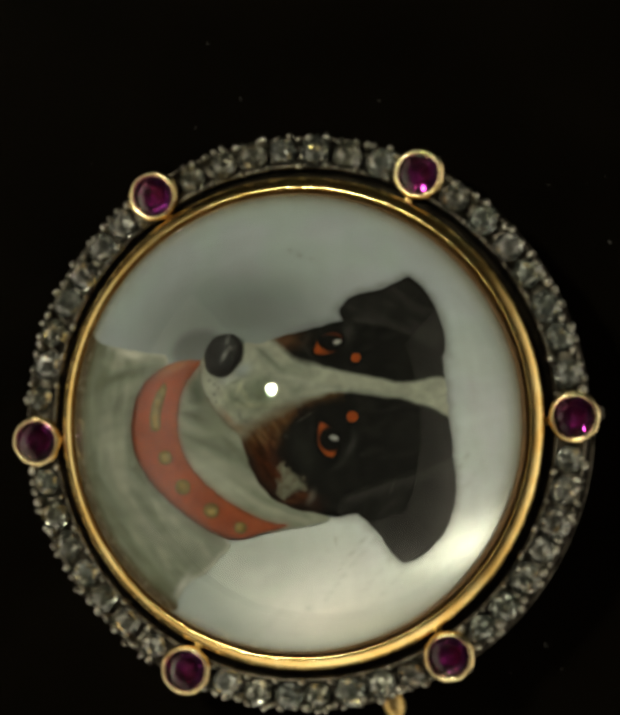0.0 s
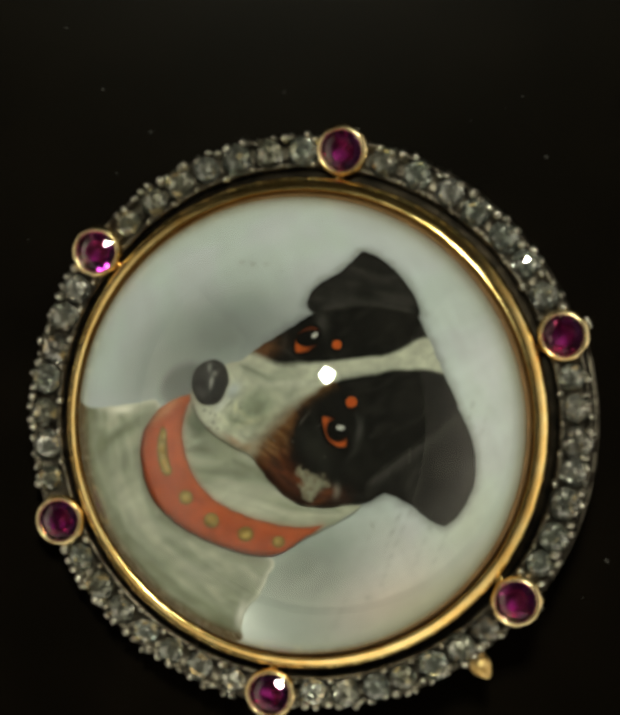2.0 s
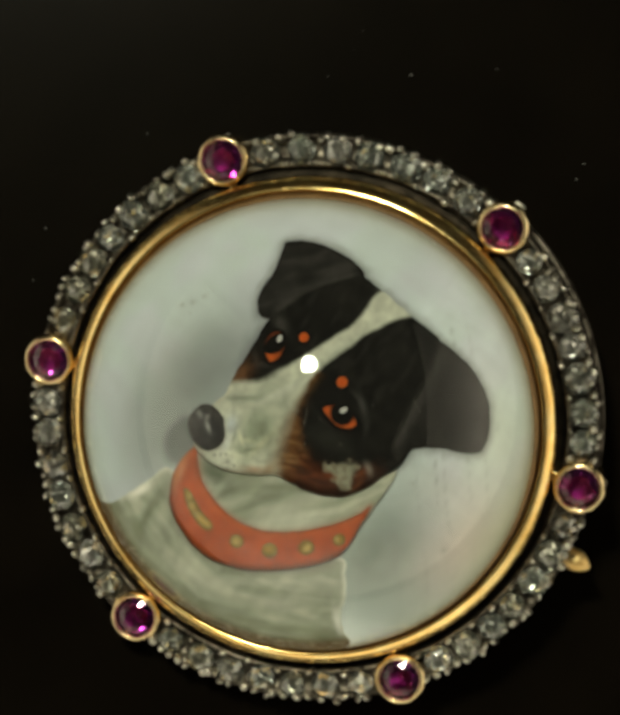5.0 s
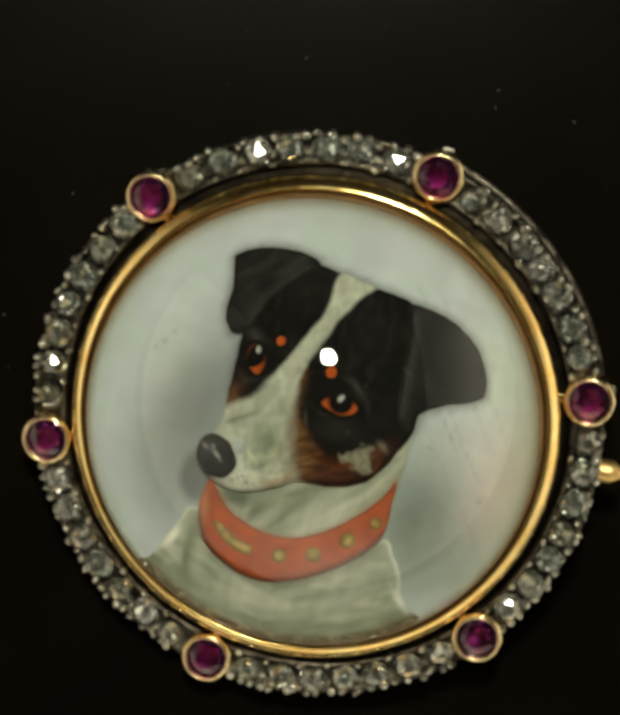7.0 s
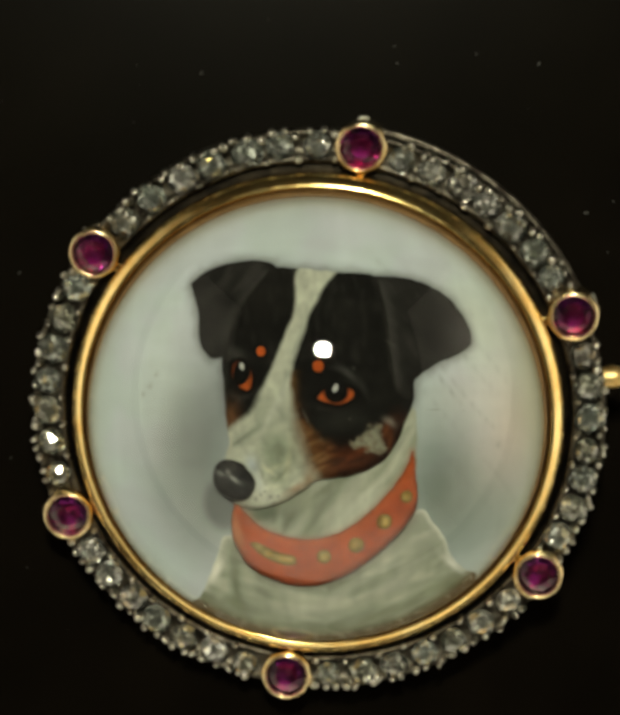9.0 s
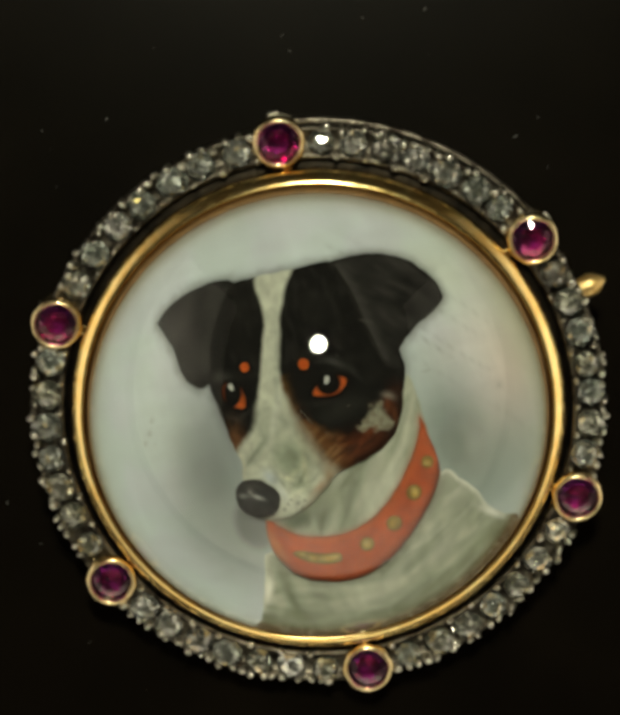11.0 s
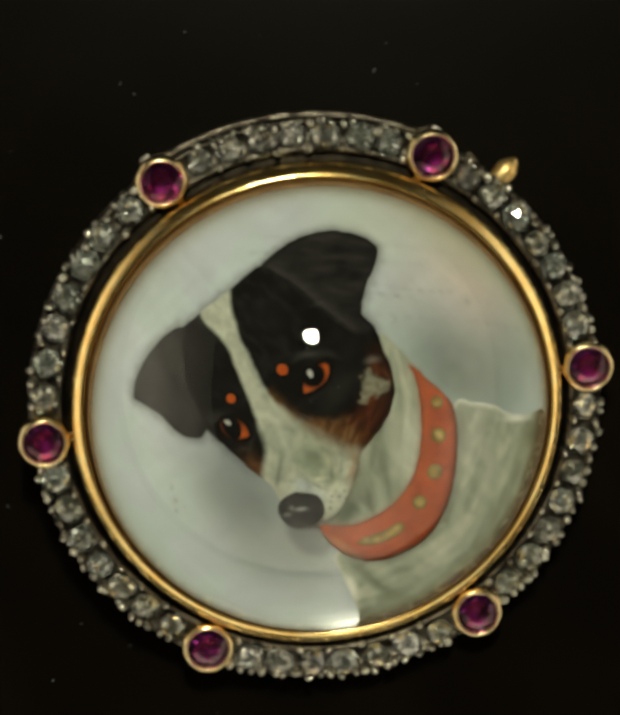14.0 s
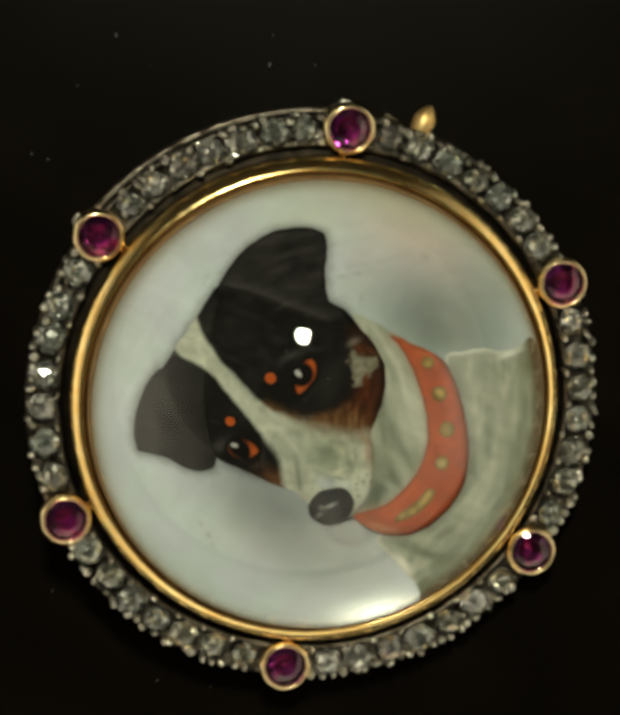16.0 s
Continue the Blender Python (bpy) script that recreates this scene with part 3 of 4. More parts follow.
def painting(top):
    holder = pose(0, 0, 0, 0, 0, -78.98)

    # mother-of-pearl ground
    def pearl(q, d):
        c = np.tile(np.array((0.745, 0.835, 0.89)), (len(q), 1))
        n1, n2 = cloud(q, 0.35, 81.0, 3), cloud(q, 0.8, 83.0, 3)
        # faint rose and green tints of the shell
        c = blend(c, 0.35 * soft(n1 - 0.1, 0.3), (0.74, 0.74, 0.86))
        c = blend(c, 0.30 * soft(-n1 - 0.1, 0.3), (0.70, 0.82, 0.78))
        c = blend(c, 0.85 * blob(q, -4.4, -0.4, 2.0, 3.4, -20) * (1 + 0.12 * n2), (0.185, 0.212, 0.20))
        c = blend(c, 0.6 * blob(q, -4.2, -3.6, 2.0, 2.4), (0.19, 0.225, 0.195))
        c = blend(c, 0.97 * blob(q, 5.4, -2.6, 2.6, 3.2) * (1 + 0.12 * n2), (0.155, 0.20, 0.168))
        c = blend(c, 0.6 * blob(q, 7.4, -3.6, 2.0, 2.6), (0.33, 0.37, 0.34))
        # shadow of the nose, put into the ground colour
        c = blend(c, 0.65 * soft(0.85 - np.hypot((q[:, 0] + 3.45) / 0.95, (q[:, 1] + 3.05) / 1.25), 0.22), (0.06, 0.062, 0.062))
        c = blend(c, 0.55 * blob(q, 8.4, 0.0, 1.7, 2.6), (0.84, 0.62, 0.55))
        c = blend(c, 0.5 * blob(q, 9.8, 1.8, 1.6, 4.5), (0.62, 0.56, 0.36))
        c = blend(c, 0.35 * blob(q, 6.9, 4.6, 2.4, 1.6, -40), (0.62, 0.62, 0.44))
        c = blend(c, 0.30 * blob(q, 6.4, 1.4, 1.8, 1.2, 15), (0.70, 0.58, 0.62))
        c = blend(c, 0.18 * blob(q, 2.0, 8.6, 5.0, 1.2, -10), (0.80, 0.76, 0.92))
        c *= (1 + 0.05 * n2 + 0.05 * cloud(q * np.array((0.25, 1.0)) @ np.array(((0.85, -0.53), (0.53, 0.85))), 2.2, 85.0, 3))[:, None]
        # growth lines, long and thin, on one side of the shell
        u = q @ np.array((0.75, 0.66)) + 0.18 * cloud(q, 0.25, 9.0, 2)
        for at, deep in ((3.1, 0.10), (4.3, 0.18), (5.2, 0.28), (5.55, 0.16), (6.6, 0.22), (7.4, 0.12)):
            c *= (1 - deep * np.exp(-((u - at) / 0.045) ** 2) * soft(cloud(q, 0.4, at, 2) + 0.1, 0.3) * (q[:, 0] > 2.5))[:, None]
        # small dark pits
        for x, y in ((-6.6, 1.6), (-6.9, 1.25), (-6.3, 2.1), (7.6, -0.8)):
            c = blend(c, 0.45 * blob(q, x, y, 0.13, 0.09, 40), (0.25, 0.26, 0.24))
        # soft shade round head and ears, coloured into the ground
        halo = np.maximum.reduce([signed(spline(o), q) for o in (HEAD, EAR_L, EAR_R)])
        c = blend(c, 0.6 * soft(q[:, 1] - 0.6, 1.0) * np.exp(-(np.minimum(halo, 0) / (0.20 + 0.18 * np.abs(cloud(q, 1.6, 15.0, 3)))) ** 2), (0.12, 0.122, 0.13))
        # shade and gold reflection at the crystal's edge, put into the rim colour
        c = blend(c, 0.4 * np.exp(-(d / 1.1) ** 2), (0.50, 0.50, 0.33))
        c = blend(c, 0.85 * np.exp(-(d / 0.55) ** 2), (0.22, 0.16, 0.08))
        return c
    def pearl_z(q):
        return 0.93 + 0 * q[:, 0]
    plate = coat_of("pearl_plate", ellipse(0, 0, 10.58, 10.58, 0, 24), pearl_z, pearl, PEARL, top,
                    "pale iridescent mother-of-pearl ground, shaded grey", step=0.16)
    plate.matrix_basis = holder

    collar_line = spline(COLLAR)

    # the painted dog: white body first, everything else lies on it
    def fur(q, seed, dark, lean=0.0):
        c = np.tile(WHITE_FUR, (len(q), 1))
        k, h = math.cos(radians(lean)), math.sin(radians(lean))
        u = np.stack([q[:, 0] * k + q[:, 1] * h, q[:, 1] * k - q[:, 0] * h], 1)
        st, fine = cloud(u * np.array((1.0, 0.4)), 0.8, seed, 4), cloud(u * np.array((1.0, 0.22)), 2.1, seed + 2.0, 4)
        c = blend(c, 0.75 * soft(st - 0.05, 0.4), (0.25, 0.28, 0.20))
        c = blend(c, 0.22 * soft(fine - 0.05, 0.5), (0.34, 0.36, 0.28))
        c = blend(c, 0.55 * soft(-fine - 0.10, 0.45), (0.72, 0.73, 0.64))
        return c * (1 - dark)

    def strokes(q, at, turn, long, wide, k, c, rgb):
        return blend(c, k * blob(q, at[0], at[1], long, wide, turn), rgb)

    def body_colour(q, d):
        c = np.where(q[:, :1] < 0.5, fur(q, 1.0, 0.0, 70), fur(q, 1.0, 0.0, -62))
        c = blend(c, 0.55 * soft(cloud(q * np.array((0.3, 1.0)), 1.3, 91.0, 4) - 0.02, 0.35), (0.36, 0.385, 0.31))
        c = blend(c, 0.75 * blob(q, -5.2, -8.6, 1.3, 1.0), (0.12, 0.14, 0.09))
        c = blend(c, 0.75 * blob(q, 6.4, -7.6, 1.5, 0.8, -35), (0.13, 0.15, 0.09))
        c = blend(c, 0.55 * blob(q, 4.6, -4.7, 1.4, 0.7, 40), (0.24, 0.27, 0.20))
        c = blend(c, 0.75 * blob(q, -3.2, -6.6, 0.28, 1.9, -3), (0.17, 0.20, 0.13))
        c = strokes(q, (-3.9, -7.2), 62, 0.9, 0.16, 0.5, c, (0.62, 0.63, 0.53))
        c = strokes(q, (-0.2, -7.6), 8, 2.0, 0.5, 0.5, c, (0.70, 0.71, 0.62))
        c = strokes(q, (3.2, -6.5), 40, 1.6, 0.3, 0.5, c, (0.68, 0.69, 0.60))
        c = strokes(q, (0.2, -8.9), -20, 0.9, 0.22, 0.55, c, (0.26, 0.29, 0.21))
        c = strokes(q, (2.6, -8.3), 35, 1.4, 0.22, 0.5, c, (0.28, 0.30, 0.21))
        c = strokes(q, (4.6, -7.2), 28, 1.2, 0.25, 0.5, c, (0.26, 0.30, 0.19))
        below = np.exp(-(np.minimum(signed(collar_line, q), 0) / 0.28) ** 2)
        c = blend(c, 0.5 * below, (0.20, 0.20, 0.15))
        edge = np.exp(-(d / 0.13) ** 2) * (q[:, 1] > -7.3)
        c = blend(c, edge * (q[:, 0] > 3.9) * 0.7, (0.90, 0.92, 0.84))
        c = blend(c, edge * (q[:, 0] < -3.0) * 0.55, (0.86, 0.87, 0.78))
        c = blend(c, 1.2 * blob(q, -4.02, -6.02, 0.70, 0.17, 62), (1.0, 0.98, 0.90))
        c = blend(c, 1.2 * blob(q, 5.88, -6.08, 0.80, 0.14, -46), (1.0, 1.0, 0.95))
        # bezel's brown reflection and the darkening near it, painted into the body
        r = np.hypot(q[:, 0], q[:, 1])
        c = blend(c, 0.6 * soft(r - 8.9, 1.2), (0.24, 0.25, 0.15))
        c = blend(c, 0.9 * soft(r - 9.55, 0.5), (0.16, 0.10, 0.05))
        return c
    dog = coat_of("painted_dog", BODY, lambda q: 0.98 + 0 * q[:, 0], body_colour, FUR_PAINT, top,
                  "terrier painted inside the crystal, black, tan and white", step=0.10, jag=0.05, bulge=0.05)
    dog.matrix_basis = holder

    def neck_colour(q, d):
        c = fur(q, 4.0, 0.05, -50)
        c = blend(c, 0.85 * blob(q, -1.7, -3.35, 1.3, 0.5, -8), (0.10, 0.125, 0.085))
        c = blend(c, 0.6 * blob(q, 0.55, -2.75, 1.0, 0.35, 40), (0.14, 0.17, 0.11))
        c = strokes(q, (-1.35, -3.75), 75, 0.5, 0.14, 0.6, c, (0.50, 0.53, 0.44))
        c = strokes(q, (-0.55, -3.75), 60, 0.7, 0.16, 0.7, c, (0.52, 0.55, 0.46))
        c = strokes(q, (-0.95, -3.6), 65, 0.7, 0.10, 0.6, c, (0.15, 0.17, 0.12))
        c = strokes(q, (0.0, -3.6), 55, 0.8, 0.13, 0.7, c, (0.20, 0.23, 0.16))
        c = strokes(q, (0.8, -3.4), 50, 0.9, 0.20, 0.5, c, (0.50, 0.53, 0.45))
        c = strokes(q, (2.1, -2.45), 42, 1.4, 0.16, 0.75, c, (0.74, 0.75, 0.66))
        c = strokes(q, (2.9, -1.2), 52, 1.2, 0.14, 0.6, c, (0.24, 0.27, 0.19))
        c = strokes(q, (3.3, -1.0), 58, 1.2, 0.12, 0.6, c, (0.70, 0.71, 0.60))
        c = blend(c, 0.55 * np.exp(-(np.minimum(signed(collar_line, q), 0) / 0.14) ** 2), (0.42, 0.24, 0.17))
        return c
    coat_of("neck", NECK, lambda q: 1.045 + 0 * q[:, 0], neck_colour, FUR_PAINT, dog, "greyish white fur of the neck", step=0.10, jag=0.04, bulge=0.03)

    def collar_colour(q, d):
        c = np.tile(np.array((0.50, 0.098, 0.030)), (len(q), 1))
        c *= (1 + 0.22 * cloud(q, 1.1, 21.0) + 0.14 * cloud(q, 4.0, 23.0))[:, None]
        below = soft(-4.45 + 0.13 * (q[:, 0] + 0.4) ** 2 - 0.9 - q[:, 1], 0.3)
        c = blend(c, 0.95 * np.exp(-(d / 0.14) ** 2) * below, (0.035, 0.022, 0.016))
        c = blend(c, 0.45 * np.exp(-(d / 0.30) ** 2) * below, (0.20, 0.05, 0.02))
        c = blend(c, 0.8 * np.exp(-(d / 0.07) ** 2) * (1 - below), (0.20, 0.055, 0.025))
        c = blend(c, 0.4 * np.exp(-((d - 0.2) / 0.12) ** 2) * (1 - below), (0.62, 0.16, 0.06))
        c = blend(c, 0.5 * blob(q, -3.0, -4.1, 0.22, 0.8, 10), (0.60, 0.30, 0.14))
        c = blend(c, 0.5 * blob(q, -2.6, -3.4, 0.5, 0.5), (0.30, 0.07, 0.03))
        return c

    def collar_z(q):
        return 1.09 + 0 * q[:, 0]
    coat_of("collar", COLLAR, collar_z, collar_colour, PAINT, dog, "painted orange-red dog collar", step=0.07, jag=0.035, bulge=0.05, width=0.3)

    def brass(q, d):
        c = np.tile(np.array((0.42, 0.27, 0.07)), (len(q), 1)) * (1 + 0.6 * cloud(q, 3.0, 31.0))[:, None]
        c = blend(c, 0.6 * soft(cloud(q, 4.5, 33.0) - 0.15, 0.2), (0.60, 0.46, 0.16))
        return blend(c, 0.85 * np.exp(-(d / 0.10) ** 2), (0.14, 0.10, 0.03))
    coat_of("buckle_plate", [(-2.48, -4.62), (-2.28, -4.52), (-2.05, -4.60), (-1.34, -4.93), (-0.78, -5.07), (-0.70, -5.27), (-0.78, -5.46), (-1.29, -5.46), (-2.03, -5.10)], lambda q: 1.155 + 0 * q[:, 0], brass, PAINT, dog,
            "painted brass name plate without writing", step=0.06, bulge=0.04, width=0.1)
    for x, y, r in STUDS:
        coat_of("stud", ellipse(x, y, r, r * 1.05), lambda q: 1.155 + 0 * q[:, 0], brass, PAINT, dog, "painted brass stud", step=0.06, bulge=0.05, width=0.1)

    # head
    blaze_line, head_line, patch_line = spline(BLAZE), spline(HEAD), spline(PATCH)
    tan_line = spline([(-0.85, 1.5), (-0.62, 0.55), (-0.10, -0.10), (0.45, -0.45), (1.2, -0.62), (1.9, -0.42), (2.7, 0.1), (3.15, 0.50), (3.45, 0.2), (3.1, -0.75), (2.3, -1.45), (1.3, -1.85), (0.05, -2.05), (-0.45, -0.9)])

    lower = [spline(o) for o in (NECK, BODY, COLLAR)]

    def rest(q):
        """Height of what the head is painted over: the plate, or neck, body and collar."""
        return 0.965 + 0.195 * soft(np.maximum.reduce([signed(o, q) for o in lower]) + 0.2, 0.3)

    def head_z(q):
        d = np.maximum(signed(head_line, q), 0)
        return rest(q) + 0.12 * (1 - np.exp(-d / 1.0))

    def ear_z(q):
        return 0.965 + (head_z(q) + 0.03 - 0.965) * soft(signed(head_line, q) + 0.15, 0.3)

    def nose_z(q):
        return rest(q) + 0.015 + 0.14 * soft(signed(head_line, q) + 0.2, 0.4)

    def head_colour(q, d):
        n1, n2 = cloud(q, 1.3, 41.0, 4), cloud(q, 4.0, 43.0, 3)
        c = np.tile(np.array((0.007, 0.0065, 0.006)), (len(q), 1))
        # greys over the black coat: lids, the hollow under the eye, the crown
        c = blend(c, 0.7 * blob(q, 1.1, 0.35, 1.0, 0.42, 8), (0.030, 0.030, 0.027))
        c = strokes(q, (1.45, 2.10), -40, 0.55, 0.13, 0.9, c, (0.075, 0.074, 0.072))
        c = strokes(q, (1.05, 2.32), -15, 0.40, 0.08, 0.6, c, (0.05, 0.049, 0.047))
        c = strokes(q, (1.95, 1.55), -65, 0.5, 0.09, 0.6, c, (0.035, 0.034, 0.032))
        c = strokes(q, (0.55, 0.75), -10, 0.5, 0.08, 0.6, c, (0.028, 0.026, 0.024))
        c = blend(c, 0.7 * blob(q, -3.05, 2.95, 0.42, 0.22, -20), (0.075, 0.072, 0.068))
        c = strokes(q, (-2.55, 1.25), 30, 0.35, 0.10, 0.7, c, (0.045, 0.042, 0.040))
        c = strokes(q, (-3.0, 1.2), -40, 0.4, 0.12, 0.6, c, (0.04, 0.037, 0.034))
        c = blend(c, 0.5 * blob(q, -1.8, 5.4, 0.8, 0.9), (0.024, 0.022, 0.020))
        c = blend(c, 0.5 * blob(q, 1.4, 4.6, 1.0, 1.2), (0.018, 0.017, 0.016))
        c = blend(c, 0.5 * soft(n1 - 0.2, 0.3), (0.017, 0.016, 0.014))
        c = blend(c, 0.4 * soft(cloud(q * np.array((1.0, 0.35)), 3.2, 46.0, 3) - 0.2, 0.2) * (q[:, 1] > 2.6), (0.030, 0.028, 0.026))
        # tan cheek: gold beside the muzzle, red-brown behind it, almost black at the jaw
        tan = signed(tan_line, q)
        hair = cloud((q @ np.array(((0.92, -0.38), (0.38, 0.92)))) * np.array((0.45, 1.5)), 3.0, 49.0, 3)
        inside = soft(tan + 0.30 * n1 + 0.18 * n2, 0.45)
        c = blend(c, inside, (0.045, 0.0155, 0.008))
        c = blend(c, 0.85 * inside * blob(q, 0.9, -1.2, 1.1, 0.6) * soft(0.25 + hair, 0.4), (0.115, 0.030, 0.011))
        c = blend(c, 0.9 * inside * np.exp(-(np.maximum(q[:, 0] + 0.15 + 0.12 * q[:, 1], 0) / 0.55) ** 2) * (q[:, 1] < 0.4), (0.185, 0.085, 0.030))
        c = blend(c, 0.55 * inside * soft(hair - 0.12, 0.2) * blob(q, 0.15, -0.9, 0.5, 0.8), (0.30, 0.18, 0.085))
        c = blend(c, 0.35 * inside * soft(-hair - 0.1, 0.4), (0.022, 0.009, 0.006))
        c = blend(c, 0.7 * soft(0.28 - d, 0.25) * (q[:, 0] > 0.9) * (q[:, 1] < 0.5), (0.018, 0.010, 0.007))
        # brown beside the other eye
        c = blend(c, 0.9 * blob(q, -3.16, 0.30, 0.30, 0.65, -5) * soft(0.5 + n2, 0.5), (0.16, 0.075, 0.034))
        c = blend(c, 0.6 * blob(q, -2.85, 0.10, 0.25, 0.30), (0.10, 0.035, 0.016))
        # pale, half worn patch on the cheek
        streak = cloud((q @ np.array(((0.82, -0.57), (0.57, 0.82)))) * np.array((0.5, 1.6)), 2.6, 45.0, 3)
        patch = soft(signed(patch_line, q) - 0.02 + 0.16 * n2 + 0.12 * streak, 0.10)
        c = blend(c, 0.95 * patch, (0.31, 0.31, 0.235))
        c = blend(c, 0.6 * patch * soft(n2 - 0.05, 0.2), (0.17, 0.13, 0.09))
        c = blend(c, 0.8 * blob(q, 2.93, 0.27, 0.24, 0.13, -30), (0.26, 0.24, 0.21))
        c = blend(c, 0.95 * blob(q, 2.80, -0.06, 0.16, 0.30, -15), (0.125, 0.040, 0.016))
        c = blend(c, 0.9 * blob(q, 2.95, -0.50, 0.10, 0.30, -12), (0.12, 0.042, 0.018))
        c = blend(c, 0.9 * blob(q, 1.88, -0.80, 0.26, 0.12, 8), (0.14, 0.040, 0.014))
        # white blaze and muzzle
        w = np.tile(np.array((0.62, 0.64, 0.54)), (len(q), 1))
        w = blend(w, 0.8 * blob(q, -1.35, -0.9, 0.75, 0.9), (0.24, 0.29, 0.20))
        w = blend(w, 0.7 * blob(q, -1.30, -2.03, 0.42, 0.35), (0.27, 0.31, 0.22))
        w = blend(w, 0.6 * blob(q, -1.8, 0.45, 0.5, 1.1, -28), (0.34, 0.38, 0.30))
        w = strokes(q, (-1.35, 1.0), 62, 1.5, 0.13, 0.7, w, (0.72, 0.74, 0.66))
        w = strokes(q, (-1.0, 2.0), 70, 1.6, 0.10, 0.5, w, (0.36, 0.39, 0.33))
        w = strokes(q, (-0.55, 3.6), 74, 1.4, 0.08, 0.5, w, (0.42, 0.44, 0.38))
        w = strokes(q, (-2.6, -0.35), 38, 0.7, 0.10, 0.7, w, (0.22, 0.25, 0.19))
        w = strokes(q, (-2.75, -0.65), 38, 0.6, 0.08, 0.6, w, (0.50, 0.52, 0.44))
        w = blend(w, 0.95 * blob(q, -2.33, -1.42, 0.24, 0.36, 20), (0.62, 0.68, 0.72))
        w = blend(w, 0.8 * blob(q, -2.08, -2.10, 0.16, 0.40, 10), (0.64, 0.67, 0.66))
        w = strokes(q, (-1.72, -1.62), -38, 0.30, 0.07, 0.9, w, (0.74, 0.75, 0.58))
        w = strokes(q, (-1.42, -1.50), 25, 0.30, 0.08, 0.7, w, (0.60, 0.62, 0.44))
        w = strokes(q, (-1.95, -1.75), -70, 0.22, 0.05, 0.7, w, (0.20, 0.23, 0.16))
        w = strokes(q, (-1.55, -2.30), 30, 0.45, 0.12, 0.7, w, (0.70, 0.71, 0.58))
        w = strokes(q, (-0.95, -1.30), 80, 0.6, 0.12, 0.6, w, (0.58, 0.57, 0.40))
        w = strokes(q, (-1.15, -1.72), 50, 0.4, 0.06, 0.6, w, (0.20, 0.23, 0.16))
        w = blend(w, 0.7 * blob(q, -1.75, -2.70, 0.45, 0.22), (0.70, 0.71, 0.63))
        w = blend(w, 0.75 * blob(q, -0.62, -2.28, 0.42, 0.13, 30), (0.52, 0.33, 0.23))
        w = blend(w, 0.8 * blob(q, -0.18, -1.95, 0.20, 0.25), (0.55, 0.40, 0.26))
        w = blend(w, 0.6 * blob(q, -2.75, -2.95, 0.35, 0.12, -25), (0.36, 0.27, 0.21))
        w *= (1 + 0.26 * cloud(q * np.array((1.0, 0.5)), 1.8, 47.0, 4) + 0.10 * n2)[:, None]
        for x, y in ((-2.01, -2.57), (-1.64, -2.65), (-1.53, -2.89), (-1.85, -2.45), (-2.2, -2.75), (-1.35, -2.62)):
            w = blend(w, 0.75 * blob(q, x, y, 0.055), (0.10, 0.10, 0.085))
        # mouth line along the lower edge of the muzzle
        w = blend(w, 0.75 * np.exp(-(d / 0.08) ** 2) * soft(-2.2 - q[:, 1], 0.4) * soft(0.35 + n1, 0.5), (0.13, 0.12, 0.085))
        w = blend(w, 0.5 * np.exp(-(d / 0.06) ** 2) * (q[:, 1] < 0.2) * (q[:, 1] > -1.2), (0.60, 0.52, 0.38))
        bl = signed(blaze_line, q)
        edge = 0.09 + 0.11 * soft(1.5 - q[:, 1], 0.5) + 0.28 * soft(0.3 - q[:, 1], 0.8) * soft(q[:, 0] + 1.3, 0.5)
        c = blend(c, 0.8 * soft(bl + 0.14 + 0.1 * n2, 0.30) * (q[:, 1] < 2.3) * (q[:, 0] > -1.6), (0.19, 0.10, 0.036))
        k = soft(bl + 0.025 * n2 + 0.06 * n1 + 0.04 * hair * (edge > 0.25), edge)[:, None]
        return c * (1 - k) + w * k
    coat_of("head", HEAD, head_z, head_colour, PAINT, dog, "black and tan terrier head with a white blaze", step=0.05, jag=0.05)

    def ear_colour(fold, lean, pale):
        fl = np.array(fold)
        k, h = math.cos(radians(lean)), math.sin(radians(lean))

        def f(q, d):
            u = np.stack([q[:, 0] * k + q[:, 1] * h, q[:, 1] * k - q[:, 0] * h], 1)
            brush = cloud(u * np.array((1.0, 0.25)), 2.2, 53.0, 2)
            c = np.tile(np.array((0.024, 0.0225, 0.0215)), (len(q), 1)) * (1 + 0.5 * cloud(q, 0.9, 51.0, 3) + 0.45 * brush)[:, None]
            best, side = np.full(len(q), 9.0), np.zeros(len(q))
            for a, b in zip(fl, fl[1:]):
                t = np.clip(((q - a) @ (b - a)) / ((b - a) @ (b - a)), 0, 1)
                off = q - a - t[:, None] * (b - a)
                near = np.hypot(*off.T)
                side = np.where(near < best, np.sign((b - a)[0] * off[:, 1] - (b - a)[1] * off[:, 0]), side)
                best = np.minimum(best, near)
            # a dark crease with a soft grey roll beside it
            c = blend(c, 0.6 * np.exp(-(best / 0.30) ** 2) * (side * pale > 0), (0.070, 0.067, 0.064))
            c = blend(c, 0.7 * np.exp(-(best / 0.16) ** 2) * (side * pale <= 0), (0.008, 0.0075, 0.007))
            c = blend(c, 0.35 * soft(brush - 0.25, 0.2), (0.055, 0.052, 0.049))
            return blend(c, 0.6 * np.exp(-(d / 0.12) ** 2), (0.016, 0.014, 0.012))
        return f
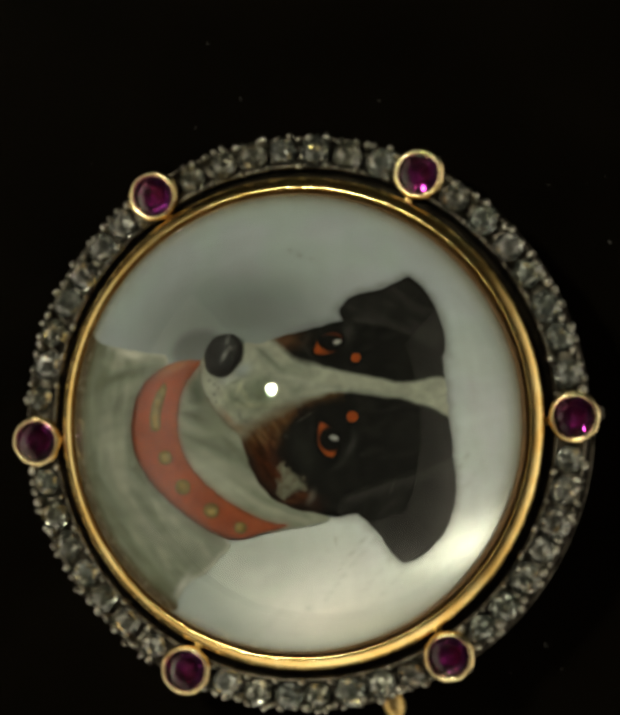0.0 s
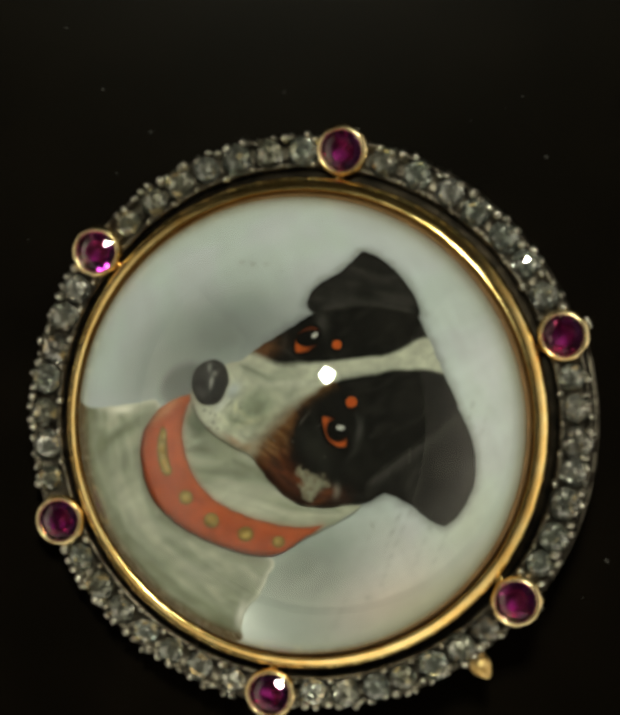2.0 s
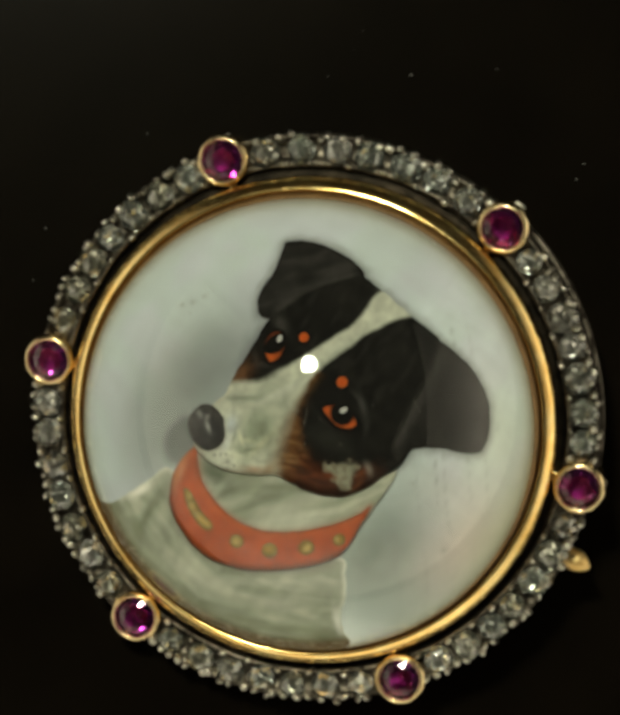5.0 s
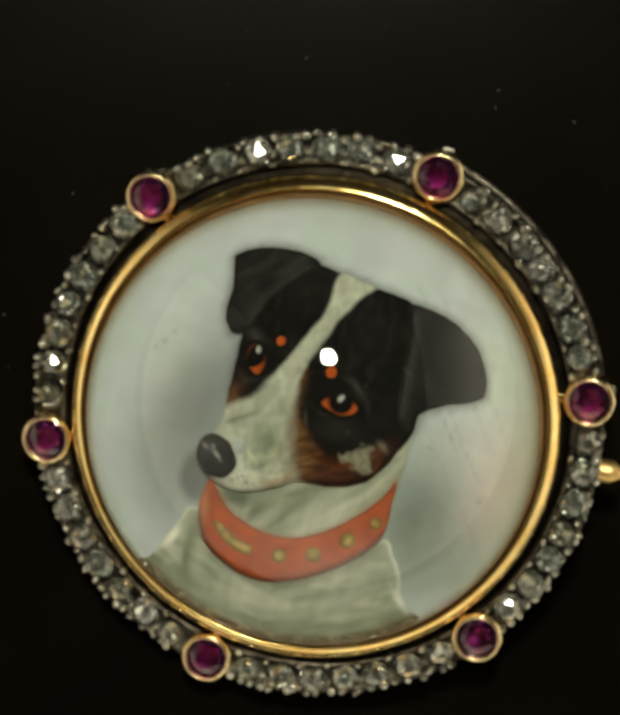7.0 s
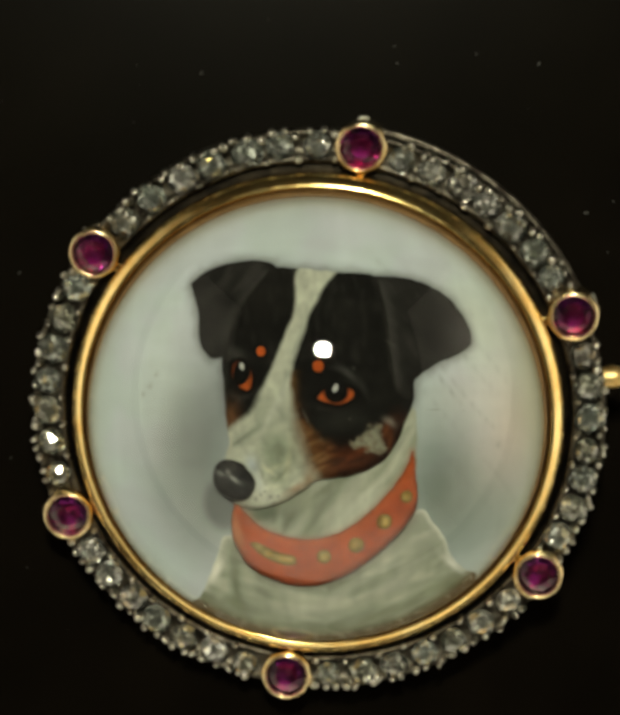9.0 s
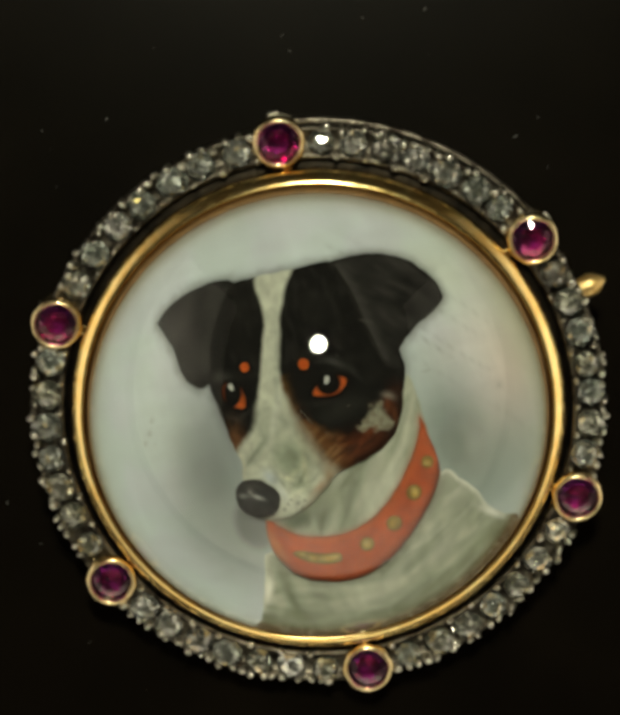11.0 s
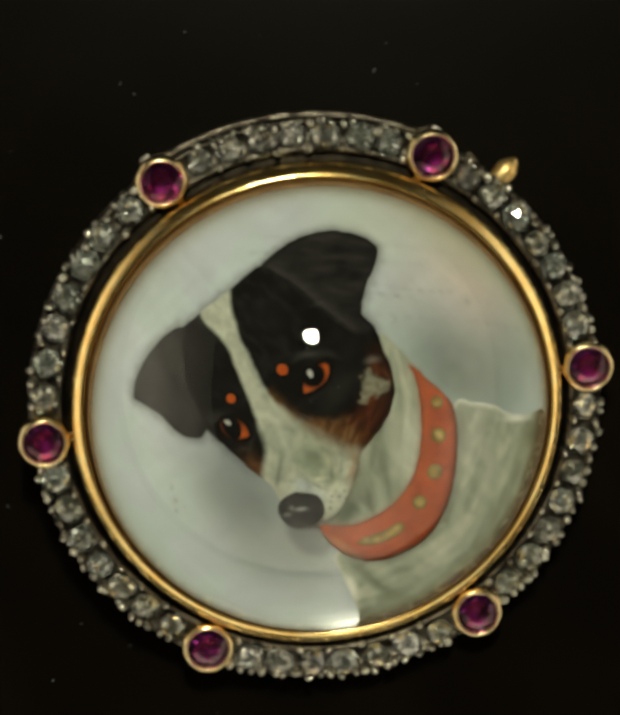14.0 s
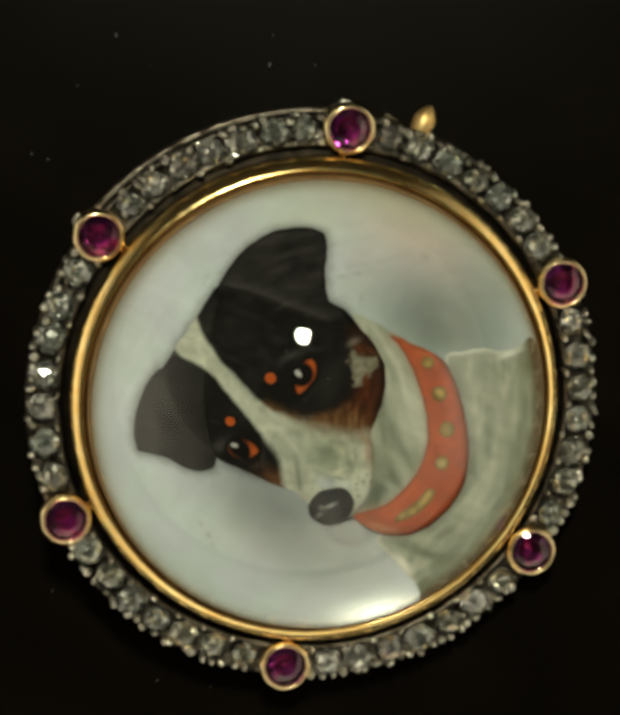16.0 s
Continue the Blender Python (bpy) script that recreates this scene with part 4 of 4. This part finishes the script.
    coat_of("ear", EAR_L, ear_z, ear_colour([(-1.9, 6.3), (-2.6, 5.3), (-3.1, 4.3), (-3.35, 3.4)], -35, -1), PAINT, dog, "folded black ear", step=0.05, jag=0.05, bulge=0.05, width=0.4)
    coat_of("ear", EAR_R, ear_z, ear_colour([(2.72, 5.9), (2.98, 4.6), (3.05, 3.2), (3.2, 2.0)], 40, 1), PAINT, dog, "folded black ear", step=0.05, jag=0.05, bulge=0.05, width=0.4)

    # eyes, brow spots, nose
    def flat(rgb, vary=0.15, rim=None):
        def f(q, d):
            c = np.tile(np.array(rgb), (len(q), 1)) * (1 + vary * cloud(q, 2.5, 61.0, 2))[:, None]
            return blend(c, np.exp(-(d / 0.05) ** 2), rim) if rim else c
        return f

    def on_head(lift):
        return lambda q: head_z(q) + lift
    def iris_colour(x, y, r):
        def f(q, d):
            c = np.tile(np.array((0.60, 0.125, 0.024)), (len(q), 1)) * (1 + 0.35 * cloud(q, 2.5, 61.0, 2))[:, None]
            c = blend(c, 0.9 * np.exp(-(np.maximum(np.hypot(q[:, 0] - x, q[:, 1] - y) - r + 0.1, 0) / 0.10) ** 2), (0.05, 0.014, 0.008))
            return blend(c, 0.8 * np.exp(-(d / 0.06) ** 2), (0.10, 0.024, 0.008))
        return f
    black = flat((0.006, 0.0055, 0.005))
    coat_of("eye_socket", shrink(IRIS_R, 1.32), on_head(0.015), black, PAINT, dog, step=0.08)
    coat_of("eye_socket", shrink(IRIS_L, 1.22), on_head(0.015), black, PAINT, dog, step=0.08)
    coat_of("iris", IRIS_R, on_head(0.03), iris_colour(0.90, 1.50, 0.54), PAINT, dog, "orange iris", step=0.05)
    coat_of("iris", IRIS_L, on_head(0.03), iris_colour(-2.76, 2.28, 0.50), PAINT, dog, "orange iris", step=0.05)
    coat_of("pupil", ellipse(PUPILS[0][0], PUPILS[0][1], 0.43, 0.44), on_head(0.07), black, PAINT, dog, step=0.08, bulge=0.03, width=0.2)
    coat_of("pupil", ellipse(PUPILS[1][0], PUPILS[1][1], 0.32, 0.54, -15), on_head(0.07), black, PAINT, dog, step=0.08, bulge=0.03, width=0.2)
    coat_of("eye_light", ellipse(GLINTS[0][0], GLINTS[0][1], 0.10, 0.17, -25), on_head(0.13), flat((0.66, 0.67, 0.66)), PAINT, dog, step=0.06)
    coat_of("eye_light", ellipse(GLINTS[1][0], GLINTS[1][1], 0.09, 0.15, 10), on_head(0.13), flat((0.58, 0.59, 0.57)), PAINT, dog, step=0.06)
    for (x, y), r in zip(BROWS, (0.175, 0.205)):
        coat_of("brow_spot", ellipse(x, y, r, r * 1.1), on_head(0.05), flat((0.60, 0.115, 0.022), 0.2), PAINT, dog, "small orange spot", step=0.06)

    def nose_colour(q, d):
        c = np.tile(np.array((0.034, 0.034, 0.036)), (len(q), 1)) * (1 + 0.35 * cloud(q, 2.0, 71.0, 3))[:, None]
        c = blend(c, 0.6 * np.exp(-(d / 0.16) ** 2), (0.016, 0.013, 0.011))
        c = blend(c, 0.7 * blob(q, -3.45, -2.05, 0.30, 0.40), (0.060, 0.058, 0.060))
        c = blend(c, 0.6 * blob(q, -3.15, -1.50, 0.40, 0.16, -10), (0.060, 0.055, 0.052))
        c = blend(c, 0.9 * blob(q, -3.58, -1.80, 0.16, 0.07, -25), (0.30, 0.31, 0.30))
        c = blend(c, 0.9 * blob(q, -3.27, -1.70, 0.08, 0.08), (0.34, 0.33, 0.32))
        c = blend(c, 1.1 * blob(q, -3.05, -1.98, 0.24, 0.055, -36), (0.46, 0.47, 0.46))
        c = blend(c, 0.8 * blob(q, -3.17, -2.37, 0.16, 0.14), (0.008, 0.008, 0.008))
        c = blend(c, 0.6 * blob(q, -2.55, -2.30, 0.14, 0.25), (0.010, 0.010, 0.010))
        return c
    coat_of("nose", NOSE, nose_z, nose_colour, PAINT, dog, "black nose", step=0.07, bulge=0.16, width=0.5)

brooch = new("brooch")
tagged(brooch, "gold and silver brooch with rubies, diamonds and a crystal terrier", "brooch")
metalwork(brooch)
crystal(brooch)
painting(brooch)
platter = turntable()
lamp = spot_lamp()


# ---------------------------------------------------------------- what moves
def motions():
    times = [0.5 * k for k in range(33)]
    walk(platter, [(t, pose(0, 0, 0, 0, 0, RATE * t)) for t in times])
    walk(lamp, [(t, look((x, y, z), (0, 0, 0.018))) for t, x, y, z in LAMP_WAY])
    walk(brooch, [(t, brooch_pose(t)) for t in times])


motions()
